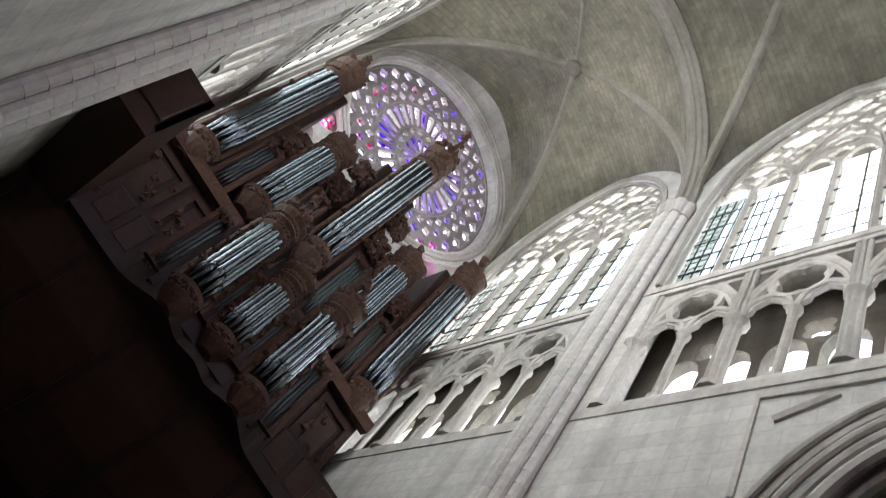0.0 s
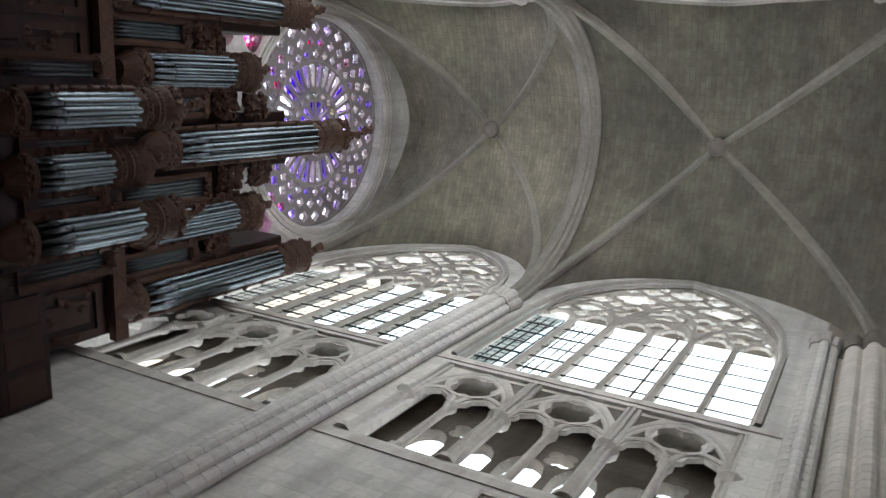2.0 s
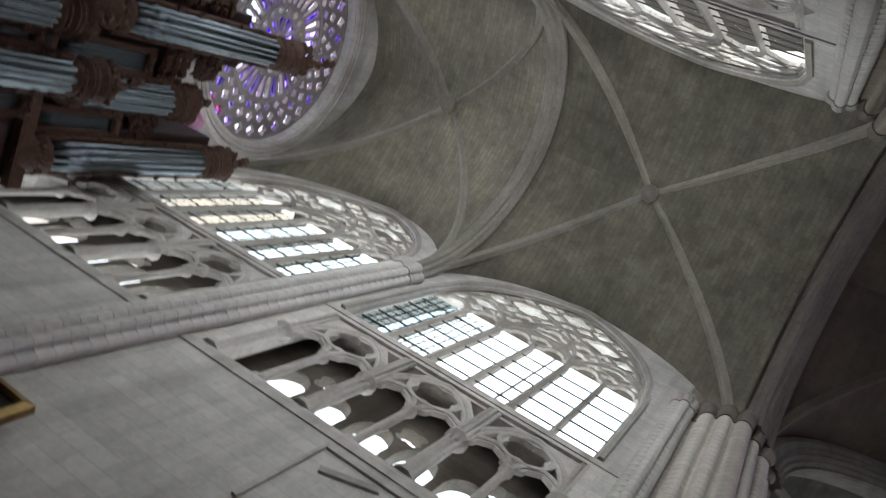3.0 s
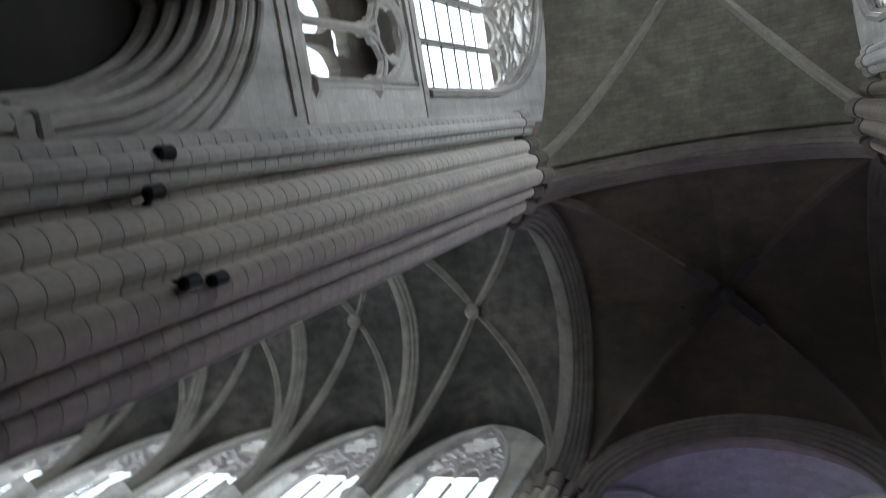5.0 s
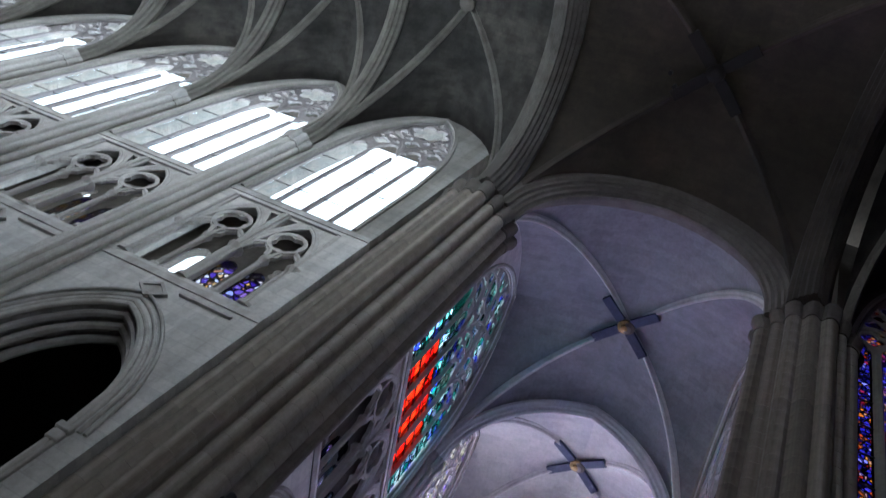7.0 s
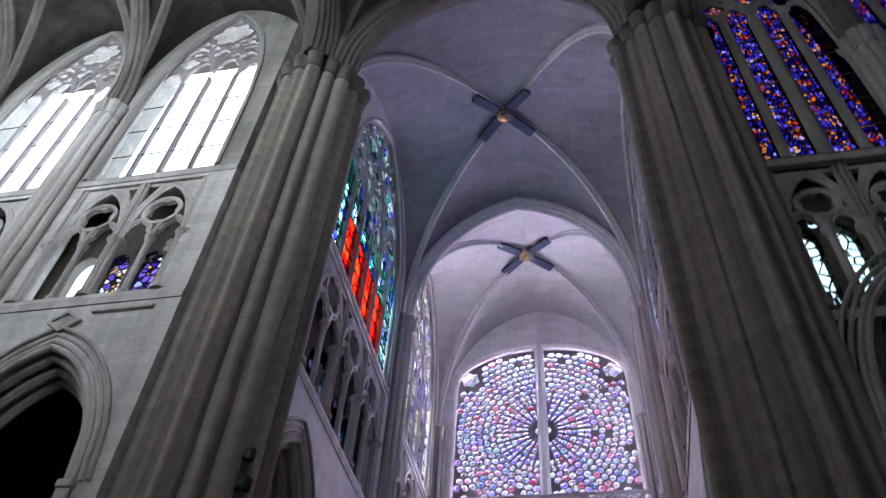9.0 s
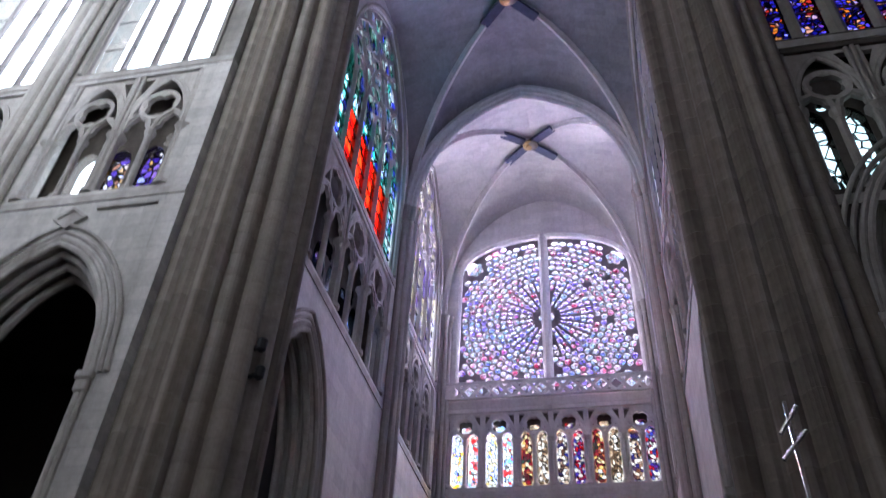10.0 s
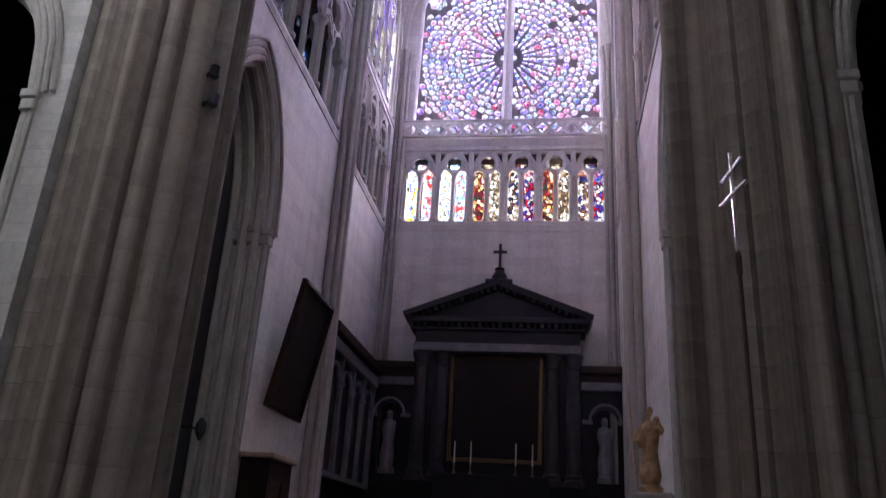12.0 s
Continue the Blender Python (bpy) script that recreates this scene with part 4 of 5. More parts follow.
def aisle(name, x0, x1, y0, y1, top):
    """A side aisle behind an arcade, its shade put into the stone colour: outer wall, ends and ceiling."""
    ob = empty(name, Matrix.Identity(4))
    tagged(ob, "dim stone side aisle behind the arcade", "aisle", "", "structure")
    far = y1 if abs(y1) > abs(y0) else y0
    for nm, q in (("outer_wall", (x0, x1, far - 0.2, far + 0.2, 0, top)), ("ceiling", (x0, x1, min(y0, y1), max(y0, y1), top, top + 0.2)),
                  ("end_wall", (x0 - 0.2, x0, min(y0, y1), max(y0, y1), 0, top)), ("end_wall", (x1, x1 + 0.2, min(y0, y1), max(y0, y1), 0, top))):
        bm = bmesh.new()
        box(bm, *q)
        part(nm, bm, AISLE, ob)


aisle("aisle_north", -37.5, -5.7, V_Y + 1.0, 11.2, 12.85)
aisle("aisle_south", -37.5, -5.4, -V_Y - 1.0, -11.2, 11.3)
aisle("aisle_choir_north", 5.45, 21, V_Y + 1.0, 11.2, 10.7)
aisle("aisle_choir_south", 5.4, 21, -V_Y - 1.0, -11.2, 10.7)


def end_wall(name, y, turn, x, mat, holes, top, label):
    bm = bmesh.new()
    plate(bm, [(-x - 1.2, 0), (x + 1.2, 0), (x + 1.2, top), (-x - 1.2, top)], holes, -0.9, 0)
    return tagged(finish(name, bm, mat, m=pose(0, y, 0, 0, 0, turn)), label, "wall", "", "structure")


SR, SZ = 3.62, 23.4
end_wall("wall_south", S_END, 0, S_X, WALL, [circle(SR, SZ, 48), circle(0.62, 20.07, 20, 2.87), circle(0.62, 20.07, 20, -2.87), circle(0.4, 18.67, 16, 2.85), circle(0.4, 18.67, 16, -2.85)], 29, "pale ashlar end wall with a round window")
NW = 3.95
NROSE = [(-NW, 17.55), (NW, 17.55)] + [(NW * math.cos(a), 24.3 + 2.05 * math.sin(a)) for a in [math.pi * i / 16 for i in range(17)]]
end_wall("wall_north", N_END, 180, N_X, PLASTER, [NROSE, [(-4.2, 13.76), (4.2, 13.76), (4.2, 16.95), (-4.2, 16.95)]], 30, "limewashed end wall with a rose window")
for x in (V_BAYS[-1][0], C_BAYS[-1][1]):
    bm = bmesh.new()
    box(bm, x - 0.5, x + 0.5, -6, 6, 0, 29.5)
    tagged(finish("wall_west" if x < 0 else "wall_east", bm, WALL), "far end wall of pale stone", "wall", "", "structure")


# ---------- rose windows ----------
def petal(r0, r1, a, half, tip=0.5):
    """A radial light that widens outwards and ends in a rounded point."""
    h0, h1 = half * r0 / r1 * 0.9, half
    q = [(r0, -h0), (r1 - half * tip, -h1), (r1 - half * tip * 0.25, -h1 * 0.7), (r1, 0), (r1 - half * tip * 0.25, h1 * 0.7), (r1 - half * tip, h1), (r0, h0), (r0 - h0 * 0.5, 0)]
    return [(x * math.cos(a) - y * math.sin(a), x * math.sin(a) + y * math.cos(a)) for x, y in q]


def rose(name, outline, holes, z, mats, label, depth=0.5, rings=()):
    """Stone tracery with openings, and a glass pane of its own behind each opening."""
    root = empty(name, Matrix.Identity(4))
    tagged(root, label, "rose window", "", "structure")
    bm = bmesh.new()
    plate(bm, outline, [h for h, k in holes], -depth - 0.1, -depth + 0.1)
    part("tracery", bm, TRACE, root)
    for h, k in holes:
        bm = bmesh.new()
        cx, cz = sum(p[0] for p in h) / len(h), sum(p[1] for p in h) / len(h)
        slab(bm, [(cx + (u - cx) * 1.06, cz + (v - cz) * 1.06) for u, v in h], -depth - 0.04, -depth - 0.02)
        part("pane", bm, mats[k], root)
    for r in rings:
        bm = bmesh.new()
        sweep(bm, [(r * math.cos(2 * math.pi * i / 64), -depth + 0.1, z + r * math.sin(2 * math.pi * i / 64)) for i in range(64)], bar_profile(0.09, 0.1), (0, 1, 0), True)
        part("tracery_ring", bm, TRACE, root)
    return root


def shifted(loop, z):
    return [(u, v + z) for u, v in loop]


rng = random.Random(4)
holes = []
for i in range(12):
    a = 2 * math.pi * (i + 0.5) / 12
    holes.append((shifted(petal(0.28, 0.82, a, 0.14), SZ), rng.choice("pvp")))
for i in range(16):
    a = 2 * math.pi * i / 16
    holes.append((foil(1.04 * math.cos(a), SZ + 1.04 * math.sin(a), 0.14, 4, a, 4), rng.choice("wwy")))
for i in range(32):
    a = 2 * math.pi * (i + 0.5) / 32
    holes.append((shifted(petal(1.32, 2.08, a, 0.135), SZ), rng.choice("pvwv")))
for r, n, q, off in ((2.4, 32, 0.165, 0.0), (2.8, 32, 0.185, 0.5), (3.28, 32, 0.22, 0.0)):
    for i in range(n):
        a = 2 * math.pi * (i + off) / n
        holes.append((foil(r * math.cos(a), SZ + r * math.sin(a), q, 4, a, 4), rng.choice("wwvwwwm")))
SROSE = {"p": PURPLE, "v": VIOLET, "w": WHITISH, "y": YELLOWISH, "m": MAGENTA}
rose("window_south", circle(SR, SZ, 48), holes, SZ, SROSE, "round rose window with violet and white glass", rings=(1.2, 2.18, 3.55)).matrix_basis = pose(0, S_END, 0, 0, 0, 0)
for x, z, r in ((2.87, 20.07, 0.62), (-2.87, 20.07, 0.62), (2.85, 18.67, 0.4), (-2.85, 18.67, 0.4)):
    hs = [(foil(x, z, r * 0.9, 6, 0, 4), "m")]
    rose("window_1", circle(r, z, 20, x), hs, z, SROSE, "small foiled roundel with red and violet glass").matrix_basis = pose(0, S_END, 0, 0, 0, 0)
for grow in (0.1, 0.26, 0.44):
    bm = bmesh.new()
    sweep(bm, [((SR + grow) * math.cos(2 * math.pi * i / 64), 0.03 + grow * 0.1, SZ + (SR + grow) * math.sin(2 * math.pi * i / 64)) for i in range(64)], bar_profile(0.16, 0.16), (0, 1, 0), True)
    tagged(finish("trim", bm, MOULD, m=pose(0, S_END, 0)), "round stone moulding about the rose window", "moulding", "", "structure")

# north rose: a wheel in an almost square window, cut by one upright stone bar
NZ = 21.75
NGLASS = {"p": LILAC, "v": NVIOLET, "w": PALEW, "m": NRED, "b": PALEB}
nrose = empty("window_north", pose(0, N_END, 0, 0, 0, 180))
tagged(nrose, "wheel window of pale and violet glass in a square frame", "rose window", "", "structure")


def sector(r0, r1, a0, a1):
    k = [a0 + (a1 - a0) * i / 3 for i in range(4)]
    return [(r1 * math.cos(x), NZ + r1 * math.sin(x)) for x in k] + [(r0 * math.cos(x), NZ + r0 * math.sin(x)) for x in reversed(k)]


def fits(u, v, r):
    top = 24.3 + 2.05 * math.sqrt(max(0, 1 - (u / NW) ** 2))
    return abs(u) + r < NW and v - r > 17.6 and v + r < top


def glaze(loop, k, n):
    bm = bmesh.new()
    slab(bm, loop, n - 0.02, n)
    part("pane", bm, NGLASS[k], nrose)


def ring_bar(u, v, r, w, n=14):
    bm = bmesh.new()
    sweep(bm, [(u + r * math.cos(2 * math.pi * i / n), -0.5, v + r * math.sin(2 * math.pi * i / n)) for i in range(n)], bar_profile(w, 0.14), (0, 1, 0), True)
    part("tracery_ring", bm, TRACEN, nrose)


glaze(circle(0.4, NZ, 16), "w", -0.55)
holes = [foil(0, NZ, 0.36, 4, 0)]
corners = [(s * 3.33, 18.3, 0.56) for s in (-1, 1)] + [(s * 3.3, 24.85, 0.46) for s in (-1, 1)]
for u, v, q in corners:
    holes.append(foil(u, v, q * 0.95, 6, 0.3, 5))
    glaze(circle(q * 0.97, v, 18, u), "w", -0.56)


def scale_cell(r, d, a, w):
    """One leaf-like light of the wheel: round at its outer end, narrow towards the hub; all eight points turn about the hub."""
    q = [(-d, -w * 0.55), (-d * 0.3, -w), (d * 0.55, -w * 0.95), (d, -w * 0.35), (d, w * 0.35), (d * 0.55, w * 0.95), (-d * 0.3, w), (-d, w * 0.55)]
    return [((r + x) * math.cos(a) - y * math.sin(a), NZ + (r + x) * math.sin(a) + y * math.cos(a)) for x, y in q]


r, ring = 0.78, 0
while r < 5.4:
    n = 24 if r < 1.5 else (48 if r < 2.95 else 72)
    w, d = math.pi * r / n - 0.015, 0.132
    for i in range(n):
        a = 2 * math.pi * (i + 0.5 + (0.5 if r > 2.2 and ring % 2 else 0.0)) / n
        k = rng.uniform(0.9, 1.0)
        loop = scale_cell(r + rng.uniform(-0.006, 0.006), d * k, a + rng.uniform(-0.02, 0.02) / n, w * rng.uniform(0.9, 1.0))
        u, v = r * math.cos(a), NZ + r * math.sin(a)
        if abs(u) < 0.26 or not all(fits(x, y, 0.02) for x, y in loop) or any(math.hypot(x - p, y - o) < q + 0.03 for x, y in loop for p, o, q in corners) or rng.random() < (0.0 if r < 2.2 else 0.02):
            continue
        holes.append(loop)
        glaze([(u + (x - u) * 1.08, v + (y - v) * 1.08) for x, y in loop], rng.choice("pvbvw" if r < 1.3 else ("wvpwbwvm" if r < 2.4 else "wwwvwwbwwpwwm")), -0.56)
    r += 2 * d + 0.028
    ring += 1
bm = bmesh.new()
plate(bm, NROSE, holes, -0.54, -0.47)
part("tracery", bm, TRACEN, nrose)
ring_bar(0, NZ, 0.47, 0.13, 24)
step = 2 * math.pi / 24
for i in range(24):
    bm = bmesh.new()
    sweep(bm, [(q * math.cos(i * step), -0.47, NZ + q * math.sin(i * step)) for q in (0.5, 2.2)], bar_profile(0.05, 0.1), (0, 1, 0))
    part("spoke", bm, TRACEN, nrose)
bm = bmesh.new()
sweep(bm, [(0, -0.25, 16.9), (0, -0.25, 26.5)], bar_profile(0.42, 0.5), (1, 0, 0))
part("upright_bar", bm, MOULDN, nrose, "thick stone bar through the rose")
bm = bmesh.new()
sweep(bm, [(u, -0.2, v) for u, v in NROSE], bar_profile(0.3, 0.25), (0, 1, 0), True)
part("window_frame", bm, MOULDN, nrose)
for k in range(1, 8):
    bm = bmesh.new()
    box(bm, -NW, NW, -0.66, -0.63, 17.6 + k * 1.08, 17.63 + k * 1.08)
    part("saddle_bar", bm, IRON, nrose)

# balustrade, ledges and glazed gallery of the north end
north = pose(0, N_END, 0, 0, 0, 180)
for z, w, d in ((17.3, 0.34, 0.3), (13.45, 0.26, 0.24)):
    bm = bmesh.new()
    sweep(bm, [(-4.45, 0, z), (4.45, 0, z)], [(-w / 2, -0.02), (w / 2, -0.02), (w / 2, d), (w * 0.1, d * 0.95), (-w * 0.2, d * 0.5), (-w / 2, d * 0.3)], (0, 0, 1))
    tagged(finish("trim", bm, MOULDN, m=north), "moulded ledge of pale stone", "ledge", "", "structure")
bal = empty("balustrade", north)
tagged(bal, "pierced stone balustrade below the rose window", "balustrade", "", "structure")
bm = bmesh.new()
n = 14
hs = []
for i in range(n):
    c = -4.2 + 8.4 * (i + 0.5) / n
    hs += [[(c + 0.25 * math.cos(a), 17.83 + 0.25 * math.sin(a)) for a in [math.pi * k / 2 for k in range(4)]]]
    if i:
        d = -4.2 + 8.4 * i / n
        hs += [[(d + 0.13, 17.56), (d, 17.72), (d - 0.13, 17.56)], [(d - 0.13, 18.09), (d, 17.93), (d + 0.13, 18.09)]]
plate(bm, [(-4.3, 17.48), (4.3, 17.48), (4.3, 18.17), (-4.3, 18.17)], hs, 0.12, 0.24)
part("pierced_panel", bm, MOULDN, bal)
bm = bmesh.new()
box(bm, -4.3, 4.3, 0.08, 0.28, 18.17, 18.26, 0.03)
part("rail", bm, MOULDN, bal)
gal = triforium("triforium_north", 4.15, 13.75, 16.95, 12, lambda i, z: (FIGURES[(i * 5) % 4] if i < 8 else WHITEFIG[i % 2]), "glazed gallery of twelve lights with stained figures", back=0.36, share=0.62, foot=0.5)
gal.matrix_basis = north
for o in gal.children:
    if o.name.startswith(("tracery", "colonnette", "foiled", "light")):
        o.data.materials[0] = MOULDN

# corner shafts of the north end
for x in (-4.5, 4.3):
    wall_shaft("wall_shaft", N["cap"], "slender corner shafts of pale stone", lobes=4, r=0.1, spread=0.25, m=pose(x, N_END, 0, 0, 0, 180), z0=0)


# ---------- sky outside the openings ----------
SKYM = bpy.data.materials.new("overcast_glow")
SKYM.use_nodes = True
nt = SKYM.node_tree
nt.nodes.remove(nt.nodes["Principled BSDF"])
em = node(nt, "ShaderNodeEmission", Color=(0.93, 0.97, 1.0, 1), Strength=GLOW)
nt.links.new(em.outputs[0], nt.nodes["Material Output"].inputs[0])
for x0, x1, y0, y1, z0, z1 in ((-S_X - 3.2, -S_X - 3.2, -24, -11.6, 8, 36), (-S_X - 3.2, -S_X - 3.2, -11.5, -5.4, 11.8, 36), (S_X + 3.2, S_X + 3.2, -24, -5.4, 12, 36), (-40, -6.9, V_Y + 3.2, V_Y + 3.2, 13.2, 38), (-N_X - 3.2, -N_X - 3.2, 7.9, 24, 13.2, 38),
                               (-7, 7, N_END + 3, N_END + 3, 10, 36), (-7, 7, S_END - 3, S_END - 3, 12, 40), (N_X + 3.0, N_X + 3.0, 7.9, 24, 13.2, 38), (6.9, 22, V_Y + 3.2, V_Y + 3.2, 10.9, 36), (-40, -6.9, -V_Y - 3.2, -V_Y - 3.2, 13.2, 38)):
    bm = bmesh.new()
    if x0 == x1:
        vs = [(x0, y0, z0), (x0, y1, z0), (x0, y1, z1), (x0, y0, z1)]
    else:
        vs = [(x0, y0, z0), (x1, y0, z0), (x1, y0, z1), (x0, y0, z1)]
    bm.faces.new([bm.verts.new(v) for v in vs])
    tagged(finish("backdrop", bm, SKYM), "white overcast sky outside the windows", "sky", "", "structure")


# ---------- organ in the south arm ----------
def blob(bm, at, r, seed, squash=(1, 1, 1)):
    """A knot of carved leafwork."""
    made = bmesh.ops.create_icosphere(bm, subdivisions=2, radius=r)["verts"]
    for v in made:
        k = 1 + 0.95 * noise.noise(v.co * (2.6 / r) + Vector((seed, seed * 1.7, 0)))
        v.co = Vector((v.co.x * squash[0] * k + at[0], v.co.y * squash[1] * k + at[1], v.co.z * squash[2] * k + at[2]))


def leafwork(bm, pts, r, seed=0.0):
    for i, p in enumerate(pts):
        blob(bm, p, r * (0.8 + 0.4 * ((i * 37) % 10) / 10), seed + i * 3.1, (1, 0.7, 1.2))


def pipe(bm, x, y, z0, z1, r, foot):
    """One organ pipe: pointed foot, flattened mouth, long body."""
    lathe(bm, [(r * 0.25, z0), (r, z0 + foot), (r * 1.04, z0 + foot + 0.02), (r, z0 + foot + 0.05), (r, z0 + foot + 0.1), (r, z0 + foot + 0.16), (r, z1 - 0.12), (r, z1 - 0.06), (r, z1), (r * 0.8, z1)], 16, (x, y))
    w = r * 0.62
    box(bm, x - w, x + w, y + r * 0.72, y + r * 1.05, z0 + foot + 0.03, z0 + foot + 0.07)
    box(bm, x - w, x + w, y + r * 0.8, y + r * 1.0, z0 + foot - 0.02, z0 + foot + 0.02 + r)


def tower(root, name, x, y, z0, z1, r, n, crown=0.9, finial=0.8, foot=0.9, base=0.7):
    """A round pipe tower: carved corbel, pipes in a half circle, crowning cornice and leafy finial."""
    t = empty(name, pose(x, y, 0), root)
    t["label"] = "half-round tower of tin pipes under a carved crown"
    bm = bmesh.new()
    lathe(bm, [(r * 0.55, z0 - base - 0.08), (r * 0.7, z0 - base), (r * 0.9, z0 - base * 0.75), (r * 1.05, z0 - base * 0.5), (r * 1.0, z0 - base * 0.3), (r * 1.15, z0 - 0.1), (r * 1.18, z0)], 16)
    leafwork(bm, [(r * 1.02 * math.cos(a), r * 1.02 * math.sin(a), z0 - base * 0.3) for a in [math.pi * (0.1 + 0.16 * i) for i in range(6)]], r * 0.2, x)
    part("corbel", bm, CARVED, t, "carved oak corbel")
    pr = r * math.sin(math.pi / (2 * n)) * 0.88
    for i in range(n):
        a = math.pi * (i + 0.5) / n
        bm = bmesh.new()
        f = foot * (0.75 + 0.25 * math.sin(a))
        pipe(bm, (r - pr) * math.cos(a), (r - pr) * math.sin(a), z0, z1, pr, f)
        part("pipe", bm, TIN, t, smooth=True)
    bm = bmesh.new()
    lathe(bm, [(r * 0.95, z1 - 0.12), (r * 1.08, z1), (r * 1.05, z1 + crown * 0.25), (r * 1.22, z1 + crown * 0.4), (r * 1.1, z1 + crown * 0.5), (r * 1.1, z1 + crown * 0.72), (r * 1.26, z1 + crown * 0.9), (r * 1.3, z1 + crown)], 18)
    leafwork(bm, [(r * 1.08 * math.cos(a), r * 1.08 * math.sin(a), z1 + crown * k) for k in (0.15, 0.6) for a in [math.pi * (0.02 + 0.08 * i) for i in range(13)]], r * 0.12, x + 5)
    part("crown", bm, CARVED, t, "carved oak crown")
    if finial:
        bm = bmesh.new()
        zt = z1 + crown
        lathe(bm, [(r * 0.6, zt), (r * 0.5, zt + finial * 0.15), (r * 0.2, zt + finial * 0.3), (r * 0.25, zt + finial * 0.5), (r * 0.12, zt + finial * 0.8), (0.02, zt + finial)], 10)
        leafwork(bm, [(r * 1.0 * math.cos(a), r * 0.8 * math.sin(a), zt + finial * 0.2) for a in [math.pi * 0.2 * i for i in range(10)]], r * 0.34, x + 9)
        leafwork(bm, [(0.12 * math.sin(9 * k), 0.1 * math.cos(7 * k), zt + finial * k) for k in (0.3, 0.42, 0.54, 0.66, 0.78, 0.9)], r * 0.3, x + 2)
        tagged(part("finial", bm, CARVED, t, "leafy carved finial"), kind="stuff")
    for sg in (-1, 1):
        bm = bmesh.new()
        sweep(bm, [(sg * r * 1.05, 0, z0), (sg * r * 1.05, 0, z1)], bar_profile(0.14, 0.16), (1, 0, 0))
        leafwork(bm, [(sg * r * 1.08, 0.08, z0 + (z1 - z0) * k / 7) for k in range(1, 7)], 0.075, x + sg)
        part("post", bm, CARVED, t)
    return t


def flat_field(root, x0, x1, y, z0, z1, n, seed, slope=0.0):
    """A framed flat of smaller pipes between two towers."""
    f = empty("pipe_flat", pose(0, y, 0), root)
    w = (x1 - x0) / n
    for i in range(n):
        bm = bmesh.new()
        d = abs(i - (n - 1) / 2) / n
        pipe(bm, x0 + w * (i + 0.5), 0, z0 + 0.1, z1 - 0.15 - slope * d, w * 0.46, 0.4 + 0.3 * d)
        part("pipe", bm, TINDULL, f, smooth=True)
    bm = bmesh.new()
    sweep(bm, [(x0, 0.08, z0), (x1, 0.08, z0), (x1, 0.08, z1), (x0, 0.08, z1)], bar_profile(0.12, 0.14), (0, 1, 0), True)
    leafwork(bm, [(x0 + (x1 - x0) * k / 6, 0.1, z1 - 0.06) for k in range(7)], 0.1, seed)
    part("frame", bm, CARVED, f)
    return f


organ = empty("pipe_organ", pose(0, 0, 0))
tagged(organ, "large carved dark oak pipe organ with tin pipe towers", "organ")
YF = -20.2
for q in ((-4.0, 4.0, S_END + 0.1, YF - 0.05, 8.6, 12.4), (-4.0, 4.0, S_END + 0.3, YF - 0.45, 12.4, 15.6), (-2.6, 2.6, S_END + 0.4, YF - 0.5, 15.6, 16.5), (-0.75, 0.75, S_END + 0.4, YF - 0.4, 16.5, 18.6),
          (-3.97, -2.73, S_END + 0.32, YF - 0.2, 12.42, 18.2), (2.73, 3.97, S_END + 0.32, YF - 0.2, 12.42, 18.2)):
    bm = bmesh.new()
    box(bm, *q, 0.04)
    part("case", bm, WOOD, organ, "dark oak case")
for x0, x1 in ((-3.9, -2.75), (-2.6, -1.35), (-1.2, 1.2), (1.35, 2.6), (2.75, 3.9)):
    bm = bmesh.new()
    z0, z1 = 9.0, 12.1
    plate(bm, [(x0, z0), (x1, z0), (x1, z1), (x0, z1)], [[(x0 + 0.16, z0 + 0.16), (x1 - 0.16, z0 + 0.16), (x1 - 0.16, z1 - 0.16), (x0 + 0.16, z1 - 0.16)]], 0, 0.08)
    box(bm, x0 + 0.3, x1 - 0.3, -0.01, 0.05, z0 + 0.3, z1 - 0.3, 0.02)
    part("panel", bm, WOODB, organ, m=pose(0, YF - 0.05, 0))
bm = bmesh.new()
sweep(bm, [(-4.1, YF + 0.05, 12.4), (4.1, YF + 0.05, 12.4)], [(-0.16, -0.2), (0.16, -0.2), (0.18, 0.22), (0.02, 0.2), (-0.1, 0.06), (-0.16, 0.04)], (0, 0, 1))
part("cornice", bm, CARVED, organ)
tower(organ, "pipe_tower", -3.38, YF, 13.0, 17.75, 0.39, 5, 0.8, 1.1)
tower(organ, "pipe_tower", 3.42, YF, 13.0, 17.75, 0.39, 5, 0.8, 1.1)
tower(organ, "pipe_tower", 0.0, YF + 0.1, 14.0, 19.1, 0.4, 5, 0.9, 2.1)
tower(organ, "pipe_tower", 1.75, YF - 0.15, 13.5, 16.2, 0.4, 7, 0.6, 0.7, 0.6, 0.5)
tower(organ, "pipe_tower", -1.85, YF - 0.15, 13.5, 16.2, 0.4, 7, 0.6, 0.7, 0.6, 0.5)
for x0, x1, z0, z1, n in ((2.32, 2.84, 12.8, 14.9, 6), (-2.84, -2.38, 12.8, 14.9, 6), (0.72, 1.22, 12.9, 15.4, 6), (-1.3, -0.72, 12.9, 15.4, 6)):
    flat_field(organ, x0, x1, YF - 0.2, z0, z1, n, x0)
